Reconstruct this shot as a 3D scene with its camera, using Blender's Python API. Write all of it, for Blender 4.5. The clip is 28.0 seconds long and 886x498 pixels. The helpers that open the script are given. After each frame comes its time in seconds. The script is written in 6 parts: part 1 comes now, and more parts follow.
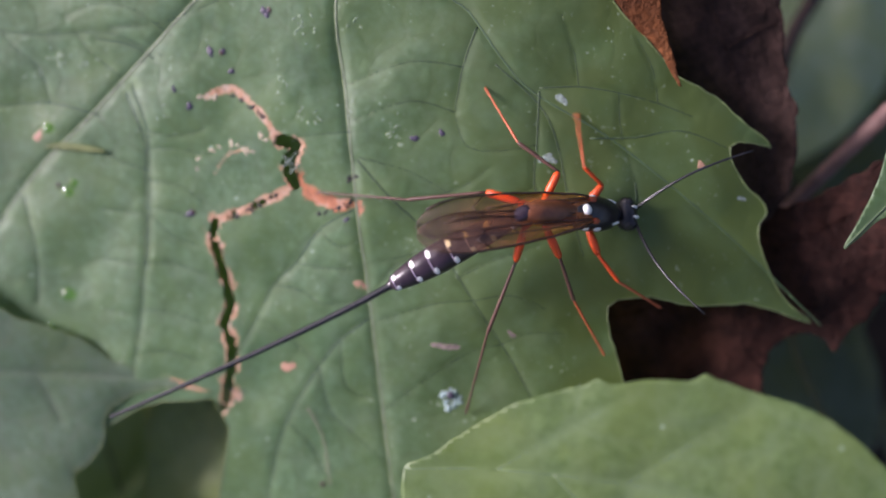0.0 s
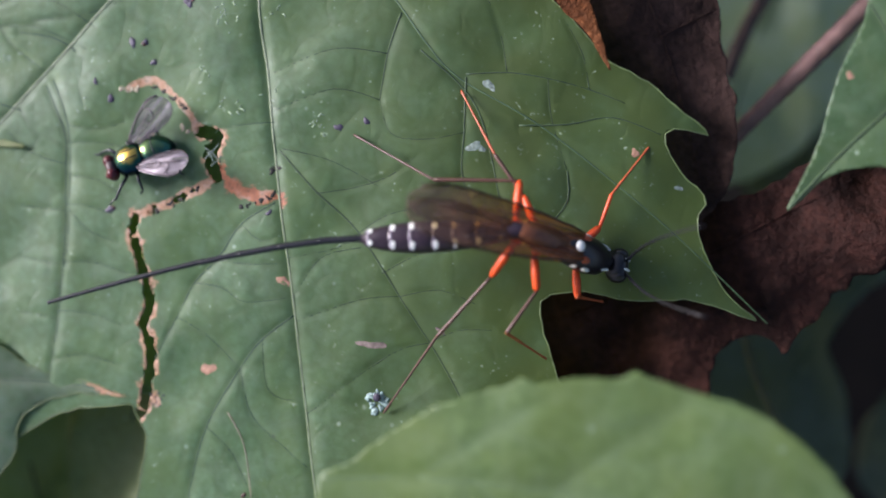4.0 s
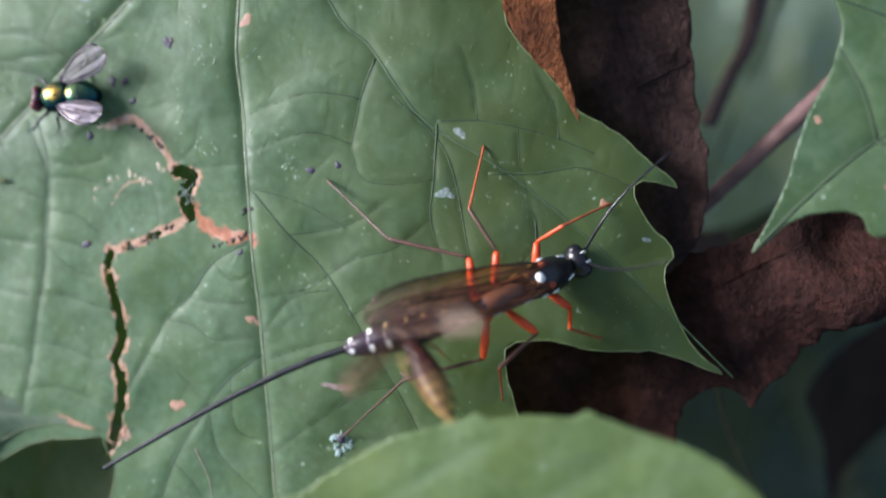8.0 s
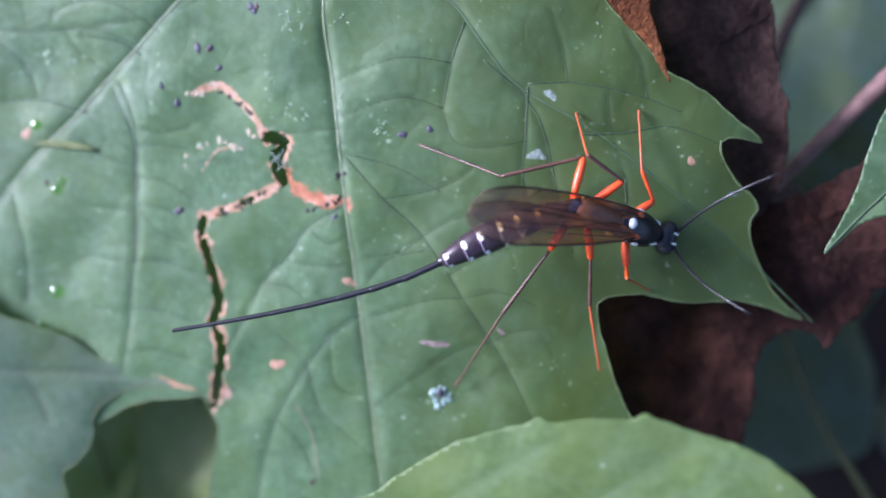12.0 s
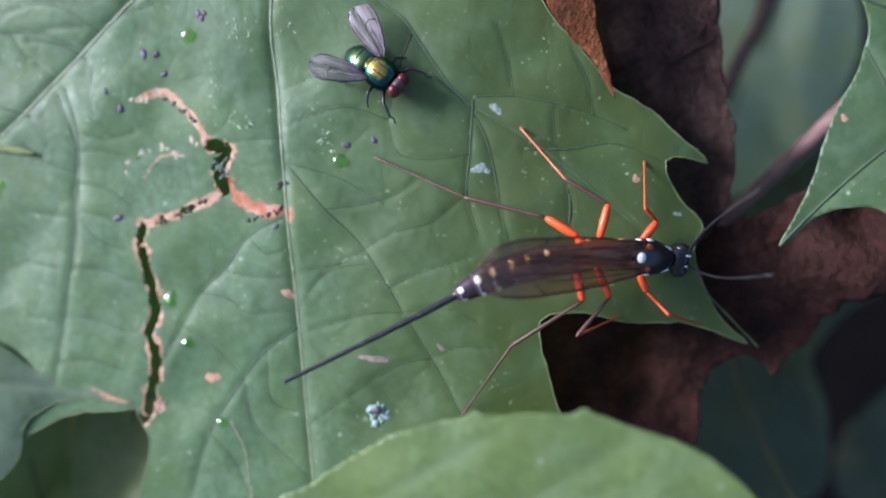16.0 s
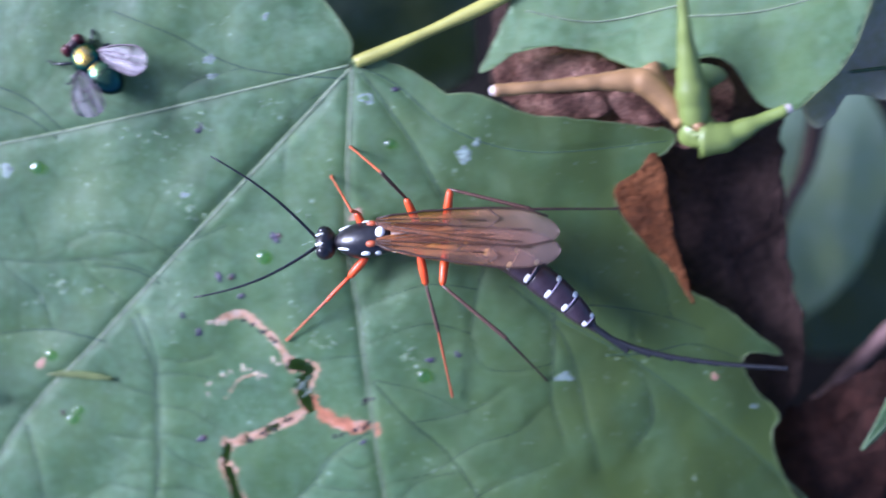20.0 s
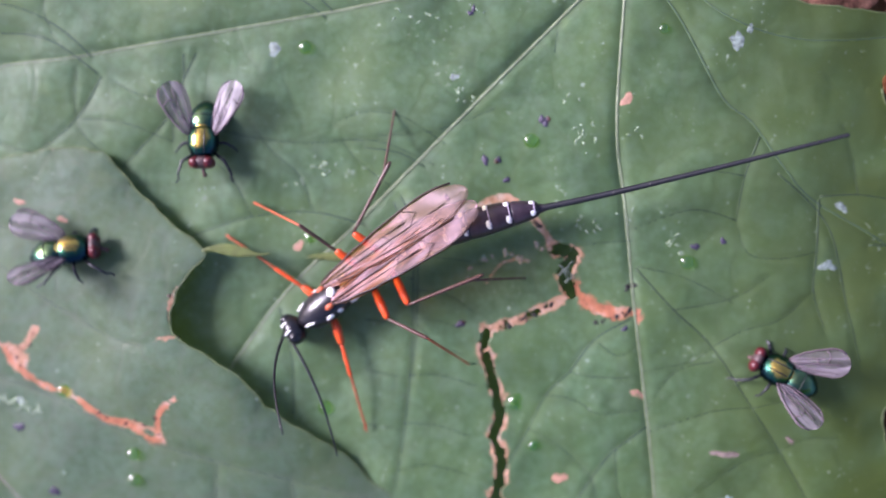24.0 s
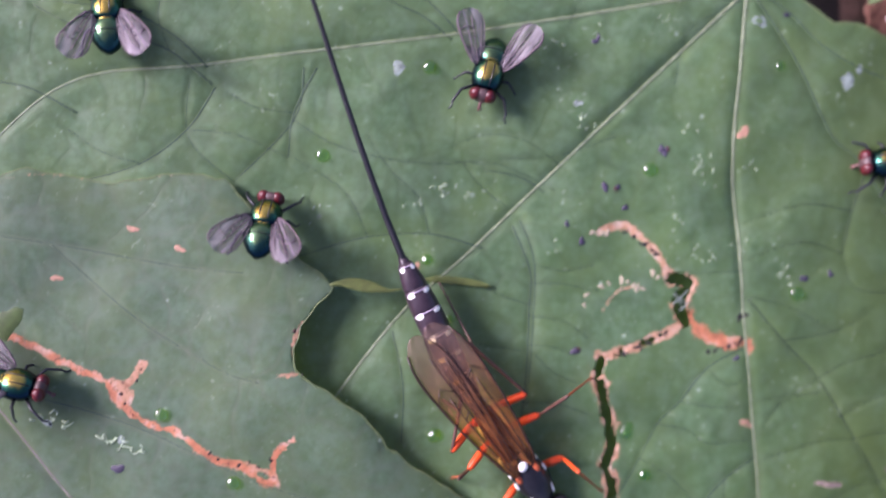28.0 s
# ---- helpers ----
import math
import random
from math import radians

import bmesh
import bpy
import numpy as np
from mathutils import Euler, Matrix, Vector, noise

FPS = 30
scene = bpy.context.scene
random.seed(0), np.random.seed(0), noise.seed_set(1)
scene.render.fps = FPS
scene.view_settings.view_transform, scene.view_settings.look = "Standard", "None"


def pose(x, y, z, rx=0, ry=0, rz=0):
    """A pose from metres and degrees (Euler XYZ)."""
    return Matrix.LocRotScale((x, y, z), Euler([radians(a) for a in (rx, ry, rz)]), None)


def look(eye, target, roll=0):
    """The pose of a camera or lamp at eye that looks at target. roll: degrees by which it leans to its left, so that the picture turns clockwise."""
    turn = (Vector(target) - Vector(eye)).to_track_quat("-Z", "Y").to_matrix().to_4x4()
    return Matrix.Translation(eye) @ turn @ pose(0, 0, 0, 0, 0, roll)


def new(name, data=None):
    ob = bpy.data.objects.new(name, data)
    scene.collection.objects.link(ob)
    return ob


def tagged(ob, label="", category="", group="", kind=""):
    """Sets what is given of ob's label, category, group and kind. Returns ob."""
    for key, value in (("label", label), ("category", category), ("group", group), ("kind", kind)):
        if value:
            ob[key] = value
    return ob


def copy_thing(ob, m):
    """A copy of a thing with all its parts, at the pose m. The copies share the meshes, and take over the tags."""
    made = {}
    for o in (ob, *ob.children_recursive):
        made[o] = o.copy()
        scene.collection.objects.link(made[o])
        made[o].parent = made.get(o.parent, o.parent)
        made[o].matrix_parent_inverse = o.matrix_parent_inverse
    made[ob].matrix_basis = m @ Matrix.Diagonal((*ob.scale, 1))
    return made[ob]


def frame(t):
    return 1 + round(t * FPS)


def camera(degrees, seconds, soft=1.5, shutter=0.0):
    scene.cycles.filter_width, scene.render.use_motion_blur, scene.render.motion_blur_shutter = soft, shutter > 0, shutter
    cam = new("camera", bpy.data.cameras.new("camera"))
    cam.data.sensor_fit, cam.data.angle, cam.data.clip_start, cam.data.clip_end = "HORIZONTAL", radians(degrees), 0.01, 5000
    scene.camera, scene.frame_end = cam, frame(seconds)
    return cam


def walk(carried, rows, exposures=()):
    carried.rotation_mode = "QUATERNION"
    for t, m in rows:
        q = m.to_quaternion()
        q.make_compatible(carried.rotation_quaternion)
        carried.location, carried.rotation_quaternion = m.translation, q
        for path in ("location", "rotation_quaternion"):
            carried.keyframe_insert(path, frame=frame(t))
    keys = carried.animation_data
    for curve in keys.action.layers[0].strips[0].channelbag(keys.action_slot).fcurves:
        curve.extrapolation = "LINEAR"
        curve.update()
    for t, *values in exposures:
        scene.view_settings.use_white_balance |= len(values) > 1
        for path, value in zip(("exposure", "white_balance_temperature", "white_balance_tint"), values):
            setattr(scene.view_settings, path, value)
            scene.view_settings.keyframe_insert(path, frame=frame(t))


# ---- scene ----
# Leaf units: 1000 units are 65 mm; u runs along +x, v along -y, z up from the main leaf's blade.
U = 6.5e-5


def sag(u):
    """How far the large leaf's blade sinks towards its long lobe."""
    return -110 * min(max((u - 650) / 750, 0.0), 1.3) ** 2


def W(u, v, z=0.0):
    return Vector(((u - 784) * U, (441 - v) * U, z * U))


cam = camera(42.0, 28.0, soft=1.8, shutter=0.5)
cam.data.dof.use_dof = True
cam.data.dof.focus_distance = 0.130
cam.data.dof.aperture_fstop = 6.3


def eye(t, x, y, z, rx, ry, rz):
    return (t, pose(x * 0.065, y * 0.065, z * 0.065, rx, ry, rz))


walk(cam, [
    eye(0.0, 0.2645, 0.2787, 2.0710, -7.30, 8.11, -1.03),
    eye(0.5, 0.2374, 0.2650, 2.0598, -7.42, 8.15, -0.84),
    eye(1.0, 0.3476, 0.2620, 2.0486, -7.95, 8.64, -0.67),
    eye(1.5, 0.4126, 0.2904, 2.0288, -8.30, 9.04, -0.78),
    eye(2.0, 0.3661, 0.3472, 2.0073, -9.93, 10.36, -1.39),
    eye(2.5, 0.4923, 0.1075, 1.9873, -6.75, 11.87, -0.76),
    eye(3.0, 0.5725, 0.0537, 1.9288, -3.68, 13.56, 0.60),
    eye(3.5, 0.4146, 0.0407, 1.9524, -1.18, 10.40, -1.30),
    eye(5.5, 0.4274, 0.1523, 2.0064, -5.29, 7.99, -0.58),
    eye(6.0, 0.4294, 0.1114, 2.0129, -4.87, 7.44, -0.70),
    eye(6.5, 0.4533, 0.1187, 1.9944, -4.54, 7.67, -1.06),
    eye(7.0, 0.4258, 0.1660, 2.0156, -4.06, 8.13, -0.80),
    eye(7.5, 0.4624, 0.1634, 2.0008, -3.21, 9.13, -0.65),
    eye(8.0, 0.5339, 0.1180, 1.9690, -1.00, 10.86, 0.34),
    eye(8.5, 0.4250, 0.0325, 2.0347, -4.02, 9.75, 0.86),
    eye(9.0, 0.4282, 0.0902, 2.0349, -2.96, 10.21, 1.47),
    eye(9.5, 0.3748, 0.1035, 2.0417, -1.99, 8.48, 1.06),
    eye(10.0, 0.3516, 0.0882, 2.0348, -3.00, 8.08, 0.25),
    eye(10.5, 0.2766, 0.1037, 2.0883, -5.60, 7.66, -0.50),
    eye(11.0, 0.2601, 0.1338, 2.0711, -3.72, 7.15, -0.40),
    eye(11.5, 0.2750, 0.2251, 2.0684, -6.57, 8.38, -1.11),
    eye(12.0, 0.2979, 0.2770, 2.0549, -7.49, 8.50, -1.20),
    eye(12.5, 0.3098, 0.2651, 2.0569, -7.79, 8.72, -0.65),
    eye(13.0, 0.3367, 0.2883, 2.0408, -8.14, 9.07, -0.76),
    eye(13.5, 0.3778, 0.2464, 2.0431, -7.00, 8.58, -0.38),
    eye(15.5, 0.3026, 0.1386, 2.0749, -4.77, 6.77, 0.55),
    eye(16.0, 0.3704, 0.1591, 2.0261, -3.43, 7.87, 0.35),
    eye(16.5, 0.3234, 0.2006, 2.0391, -4.31, 5.59, -0.11),
    eye(17.0, 0.3422, 0.1451, 2.0463, -3.48, 5.75, -0.23),
    eye(17.5, 0.2974, 0.1693, 2.0697, -4.23, 5.12, -0.23),
    eye(18.0, 0.2908, 0.2960, 2.0741, -4.32, 6.56, 0.39),
    eye(18.5, 0.2646, 0.3325, 2.0677, -4.46, 4.66, 0.22),
    eye(19.0, 0.2832, 0.4188, 2.0732, -4.69, 3.68, 0.42),
    eye(19.5, 0.3030, 0.5101, 2.0248, -5.27, 4.80, -0.60),
    eye(20.0, 0.1103, 0.6502, 2.0377, -6.64, 4.28, -2.51),
    eye(20.5, -0.2512, 0.6502, 2.0887, -6.92, 2.14, -3.57),
    eye(21.0, -0.5055, 0.5495, 2.1335, -6.37, 2.73, -2.92),
    eye(21.5, -0.3668, 0.5484, 2.1243, -7.31, 2.99, -1.81),
    eye(22.0, -0.3603, 0.6308, 2.1241, -8.97, 4.17, -2.77),
    eye(22.5, -0.3881, 0.5318, 2.1499, -7.33, 3.83, -2.46),
    eye(24.5, -0.4705, 0.3552, 2.0798, -4.51, 1.86, -0.88),
    eye(25.0, -0.7584, 0.2753, 2.0640, -4.05, -0.13, -0.50),
    eye(25.5, -0.8629, 0.2109, 2.0779, -3.87, -1.97, -0.21),
    eye(26.0, -0.9006, 0.1332, 2.0946, -4.38, -3.24, 0.14),
    eye(26.5, -0.7691, 0.0238, 2.0829, -2.99, -3.80, 1.09),
    eye(27.0, -0.8235, 0.1151, 2.0583, -1.83, -4.15, 0.08),
    eye(27.5, -0.9839, 0.1801, 2.0612, -0.71, -4.98, 0.35),
    eye(28.0, -0.9232, 0.3068, 2.0772, -1.13, -4.57, 0.57),
], exposures=[(0.0, 1.26, 6160, 29), (1.0, 1.12, 6160, 28), (2.0, 1.46, 6110, 28), (3.0, 1.13, 6060, 19), (6.0, 1.55, 5810, 18), (7.0, 1.5, 5960, 18), (8.0, 1.38, 5810, 15), (9.0, 1.74, 5410, 19), (11.0, 1.84, 5410, 24), (12.0, 1.76, 5260, 24), (13.0, 1.68, 5260, 24), (16.0, 1.53, 5510, 19), (17.0, 1.52, 5410, 21), (18.0, 1.58, 5360, 22), (19.0, 1.56, 5360, 20), (20.0, 1.62, 4910, 25), (21.0, 1.75, 5060, 33), (22.0, 1.55, 5460, 28), (25.0, 1.62, 5810, 37), (28.0, 1.53, 5910, 39)])

# ---- light: an overcast sky over the undergrowth ----
world = bpy.data.worlds.new("sky")
scene.world = world
world.use_nodes = True
wn = world.node_tree.nodes
sky = wn.new("ShaderNodeTexSky")
sky.sky_type = "NISHITA"
sky.sun_disc = False
sky.sun_elevation = radians(31)
sky.sun_rotation = radians(-70)
sky.air_density, sky.dust_density = 1.0, 3.0
wn["Background"].inputs["Strength"].default_value = 0.064
world.node_tree.links.new(sky.outputs[0], wn["Background"].inputs["Color"])
sun_data = bpy.data.lights.new("sun", "SUN")
sun_data.energy, sun_data.angle, sun_data.color = 2.8, radians(20), (1.0, 0.97, 0.93)
sun = new("sun", sun_data)
sun.matrix_world = look((0, 0, 0), (0.80, -0.30, -0.51))


# ---- materials ----
def mat(name, rough=0.5, metal=0.0, spec=0.5):
    m = bpy.data.materials.new(name)
    m.use_nodes = True
    b = m.node_tree.nodes["Principled BSDF"]
    b.inputs["Roughness"].default_value, b.inputs["Metallic"].default_value = rough, metal
    b.inputs["Specular IOR Level"].default_value = spec
    return m, m.node_tree.nodes, m.node_tree.links, b


def noise_tex(n, l, scale, detail=4.0, rough=0.55):
    c = n.get("coords")
    if c is None:
        c = n.new("ShaderNodeTexCoord")
        c.name = "coords"
    t = n.new("ShaderNodeTexNoise")
    t.inputs["Scale"].default_value, t.inputs["Detail"].default_value, t.inputs["Roughness"].default_value = scale, detail, rough
    l.new(c.outputs["Object"], t.inputs["Vector"])
    return t.outputs["Fac"]


def ramp(n, l, fac, *stops):
    r = n.new("ShaderNodeValToRGB")
    els = r.color_ramp.elements
    while len(els) < len(stops):
        els.new(0.5)
    for e, (p, c) in zip(els, stops):
        e.position, e.color = p, (*c, 1) if len(c) == 3 else c
    l.new(fac, r.inputs["Fac"])
    return r.outputs["Color"]


def mix(n, l, fac, a, b, kind="MIX"):
    m = n.new("ShaderNodeMix")
    m.data_type, m.blend_type = "RGBA", kind
    for sock, v in ((m.inputs["Factor"], fac), (m.inputs["A"], a), (m.inputs["B"], b)):
        if hasattr(v, "links") or hasattr(v, "is_linked"):
            l.new(v, sock)
        elif isinstance(v, (int, float)):
            sock.default_value = v
        else:
            sock.default_value = (*v, 1)
    return m.outputs["Result"]


def bump(n, l, b, height, strength, dist):
    k = n.new("ShaderNodeBump")
    k.inputs["Strength"].default_value, k.inputs["Distance"].default_value = strength, dist
    l.new(height, k.inputs["Height"])
    l.new(k.outputs["Normal"], b.inputs["Normal"])


def attr(n, name):
    a = n.new("ShaderNodeAttribute")
    a.attribute_name = name
    return a.outputs["Fac"]


BLACK3 = (0, 0, 0)
WHITE3 = (1, 1, 1)


def leaf_material(name, dark, mid, light, vein, necro=None, speck=0.0, rough=0.52, cells=170.0):
    m, n, l, b = mat(name, rough, 0.0, 0.5)
    big = ramp(n, l, noise_tex(n, l, 55, 3), (0.25, dark), (0.52, mid), (0.8, light))
    fine = ramp(n, l, noise_tex(n, l, 900, 4), (0.36, (0.7, 0.75, 0.66)), (0.64, (1.2, 1.16, 1.22)))
    col = mix(n, l, 1.0, big, fine, "MULTIPLY")
    # net of the smallest veins
    vor = n.new("ShaderNodeTexVoronoi")
    vor.feature, vor.inputs["Scale"].default_value = "DISTANCE_TO_EDGE", cells
    warp = n.new("ShaderNodeVectorMath")
    warp.operation = "MULTIPLY_ADD"
    nz = n.new("ShaderNodeTexNoise")
    nz.inputs["Scale"].default_value = 160
    l.new(n["coords"].outputs["Object"], nz.inputs["Vector"])
    l.new(nz.outputs["Color"], warp.inputs[0])
    warp.inputs[1].default_value = (0.004, 0.004, 0.004)
    l.new(n["coords"].outputs["Object"], warp.inputs[2])
    l.new(warp.outputs[0], vor.inputs["Vector"])
    net = ramp(n, l, vor.outputs["Distance"], (0.0, WHITE3), (0.07, BLACK3))
    col = mix(n, l, ramp(n, l, vor.outputs["Distance"], (0.0, (0.5, 0.5, 0.5)), (0.075, BLACK3)), col, vein)
    fine_net = n.new("ShaderNodeTexVoronoi")
    fine_net.feature, fine_net.inputs["Scale"].default_value = "DISTANCE_TO_EDGE", cells * 3.6
    l.new(warp.outputs[0], fine_net.inputs["Vector"])
    col = mix(n, l, ramp(n, l, fine_net.outputs["Distance"], (0.0, (0.34, 0.34, 0.34)), (0.11, BLACK3)), col, [c * 0.8 for c in vein])
    col = mix(n, l, attr(n, "vein"), col, vein)
    # yellower stretches beside the veins
    yel = ramp(n, l, noise_tex(n, l, 95, 4, 0.6), (0.42, BLACK3), (0.66, (0.6, 0.6, 0.6)))
    col = mix(n, l, yel, col, (mid[0] * 1.08, mid[1] * 0.98, mid[2] * 0.62))
    # blotches of yellow and purple
    blot = ramp(n, l, noise_tex(n, l, 210, 3), (0.66, BLACK3), (0.74, (0.35, 0.35, 0.35)))
    col = mix(n, l, blot, col, (mid[0] * 1.5, mid[1] * 1.25, mid[2] * 0.8))
    haze = ramp(n, l, noise_tex(n, l, 330, 6, 0.7), (0.48, BLACK3), (0.7, (0.5, 0.5, 0.5)))
    col = mix(n, l, haze, col, (light[0] * 1.25, light[1] * 1.12, light[2] * 1.35))
    freck = ramp(n, l, noise_tex(n, l, 1150, 3, 0.6), (0.70, BLACK3), (0.76, (0.5, 0.5, 0.5)))
    col = mix(n, l, freck, col, (dark[0] * 0.7, dark[1] * 0.6, dark[2] * 0.7))
    dots = n.new("ShaderNodeTexVoronoi")
    dots.inputs["Scale"].default_value = 330
    l.new(n["coords"].outputs["Object"], dots.inputs["Vector"])
    pick = n.new("ShaderNodeSeparateColor")
    l.new(dots.outputs["Color"], pick.inputs[0])
    dot = mix(n, l, 1.0, ramp(n, l, dots.outputs["Distance"], (0.05, WHITE3), (0.11, BLACK3)), ramp(n, l, pick.outputs[0], (0.62, BLACK3), (0.9, (0.8, 0.8, 0.8))), "MULTIPLY")
    col = mix(n, l, dot, col, (0.36, 0.46, 0.33))
    dusk = mix(n, l, 1.0, ramp(n, l, dots.outputs["Distance"], (0.04, WHITE3), (0.09, BLACK3)), ramp(n, l, pick.outputs[1], (0.86, BLACK3), (0.93, (0.8, 0.8, 0.8))), "MULTIPLY")
    col = mix(n, l, dusk, col, (0.05, 0.045, 0.05))
    # darker, yellower lobe: its fall of light is put into the colour
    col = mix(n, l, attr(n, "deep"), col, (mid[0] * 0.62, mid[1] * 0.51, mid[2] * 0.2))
    if speck:
        sp = ramp(n, l, noise_tex(n, l, 1500, 2), (0.66, BLACK3), (0.72, WHITE3))
        reg = ramp(n, l, noise_tex(n, l, 190, 2), (0.48, BLACK3), (0.62, (speck, speck, speck)))
        col = mix(n, l, mix(n, l, 1.0, sp, reg, "MULTIPLY"), col, (0.42, 0.52, 0.36))
    if necro:
        edge = ramp(n, l, noise_tex(n, l, 900, 5, 0.7), (0.32, (0.58, 0.47, 0.36)), (0.46, necro), (0.58, (0.48, 0.26, 0.15)), (0.7, (0.27, 0.10, 0.06)))
        edge = mix(n, l, ramp(n, l, attr(n, "rust"), (0.3, BLACK3), (0.6, (0.85, 0.85, 0.85))), edge, ramp(n, l, noise_tex(n, l, 600, 4), (0.32, (0.32, 0.08, 0.04)), (0.5, (0.55, 0.18, 0.08)), (0.68, (0.6, 0.40, 0.30))))
        edge = mix(n, l, ramp(n, l, noise_tex(n, l, 3200, 3), (0.58, BLACK3), (0.66, (0.85, 0.85, 0.85))), edge, (0.06, 0.03, 0.025))
        band = n.new("ShaderNodeMath")
        band.operation = "MULTIPLY_ADD"
        l.new(noise_tex(n, l, 2300, 5, 0.7), band.inputs[0])
        band.inputs[1].default_value = 1.3
        sub = n.new("ShaderNodeMath")
        sub.operation = "SUBTRACT"
        l.new(attr(n, "necro"), sub.inputs[0])
        sub.inputs[1].default_value = 0.77
        l.new(sub.outputs[0], band.inputs[2])
        col = mix(n, l, ramp(n, l, band.outputs[0], (0.42, BLACK3), (0.55, WHITE3)), col, edge)
    l.new(col, b.inputs["Base Color"])
    rg = ramp(n, l, noise_tex(n, l, 260, 4), (0.3, (rough - 0.1,) * 3), (0.7, (rough + 0.14,) * 3))
    l.new(rg, b.inputs["Roughness"])
    h = n.new("ShaderNodeMath")
    h.operation = "MULTIPLY_ADD"
    l.new(net, h.inputs[0])
    h.inputs[1].default_value = -0.35
    pillow = n.new("ShaderNodeMath")
    pillow.operation = "MULTIPLY_ADD"
    l.new(ramp(n, l, fine_net.outputs["Distance"], (0.0, BLACK3), (0.3, WHITE3)), pillow.inputs[0])
    pillow.inputs[1].default_value = 0.35
    l.new(noise_tex(n, l, 650, 5), pillow.inputs[2])
    l.new(pillow.outputs[0], h.inputs[2])
    bump(n, l, b, h.outputs[0], 0.24, 0.0002)
    # light that passes through the blade
    tr = n.new("ShaderNodeBsdfTranslucent")
    tr.inputs["Color"].default_value = (mid[0] * 4.5, mid[1] * 3.5, mid[2] * 1.4, 1)
    thru = n.new("ShaderNodeMixShader")
    thru.inputs[0].default_value = 0.25
    l.new(b.outputs[0], thru.inputs[1])
    l.new(tr.outputs[0], thru.inputs[2])
    l.new(thru.outputs[0], n["Material Output"].inputs["Surface"])
    return m


def plain(name, colour, rough=0.5, metal=0.0, vary=0.25, scale=800.0, spec=0.5, bumpy=0.2):
    m, n, l, b = mat(name, rough, metal, spec)
    lo, hi = [c * (1 - vary) for c in colour], [min(1, c * (1 + vary)) for c in colour]
    l.new(ramp(n, l, noise_tex(n, l, scale, 4), (0.3, lo), (0.7, hi)), b.inputs["Base Color"])
    if bumpy:
        bump(n, l, b, noise_tex(n, l, scale * 2.5, 3), bumpy, 0.0001)
    return m


GREEN = leaf_material("leaf_green", (0.064, 0.128, 0.052), (0.088, 0.165, 0.075), (0.112, 0.195, 0.098), (0.058, 0.098, 0.044), (0.58, 0.33, 0.21), 0.75)
# the sky's grey sheen is painted into this green
SHEEN_GREEN = leaf_material("leaf_sheen_green", (0.06, 0.107, 0.058), (0.077, 0.135, 0.074), (0.096, 0.16, 0.092), (0.10, 0.125, 0.085), (0.52, 0.27, 0.17), 0.35, 0.6)
FRESH = leaf_material("leaf_fresh_green", (0.08, 0.132, 0.04), (0.102, 0.162, 0.052), (0.12, 0.184, 0.068), (0.13, 0.19, 0.085), None, 0.15, 0.5, 110.0)
PALE_GREEN = leaf_material("leaf_pale_green", (0.11, 0.2, 0.09), (0.14, 0.235, 0.115), (0.17, 0.27, 0.14), (0.16, 0.22, 0.11), None, 0.1)
RIGHT_GREEN = leaf_material("leaf_mid_green", (0.042, 0.09, 0.034), (0.062, 0.12, 0.05), (0.08, 0.142, 0.066), (0.10, 0.15, 0.075), (0.5, 0.25, 0.13), 0.4)
OLIVE = leaf_material("leaf_olive", (0.12, 0.165, 0.06), (0.17, 0.225, 0.085), (0.2, 0.26, 0.105), (0.14, 0.19, 0.075), None, 0.0, 0.5)
DULL_PALE = leaf_material("leaf_dull_grey", (0.16, 0.19, 0.15), (0.21, 0.24, 0.2), (0.26, 0.28, 0.25), (0.2, 0.2, 0.16), None, 0.0, 0.55)
# leaf green darkened, the deep shade below is put into the colour
SHADED_GREEN = leaf_material("leaf_shaded_green", (0.034, 0.054, 0.03), (0.048, 0.074, 0.042), (0.064, 0.095, 0.054), (0.05, 0.075, 0.042), None, 0.0, 0.5)


def dead_material(name, a, b_, c, scale=130.0):
    m, n, l, b = mat(name, 0.7, 0.0, 0.12)
    base = ramp(n, l, noise_tex(n, l, scale, 5, 0.65), (0.3, a), (0.5, b_), (0.72, c))
    fib = ramp(n, l, noise_tex(n, l, scale * 9, 4), (0.3, (0.6, 0.6, 0.6)), (0.7, (1.25, 1.2, 1.15)))
    l.new(mix(n, l, 1.0, base, fib, "MULTIPLY"), b.inputs["Base Color"])
    bump(n, l, b, noise_tex(n, l, scale * 2.5, 6, 0.65), 1.0, 0.0016)
    return m


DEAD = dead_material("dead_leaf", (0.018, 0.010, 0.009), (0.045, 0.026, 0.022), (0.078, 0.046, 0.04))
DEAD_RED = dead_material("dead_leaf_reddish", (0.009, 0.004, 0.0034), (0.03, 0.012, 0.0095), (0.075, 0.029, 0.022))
DEAD_ORANGE = dead_material("dead_leaf_orange", (0.05, 0.017, 0.006), (0.12, 0.042, 0.014), (0.18, 0.072, 0.028))
BARK = dead_material("bark_flakes", (0.04, 0.015, 0.012), (0.2, 0.1, 0.075), (0.38, 0.22, 0.17), 320)

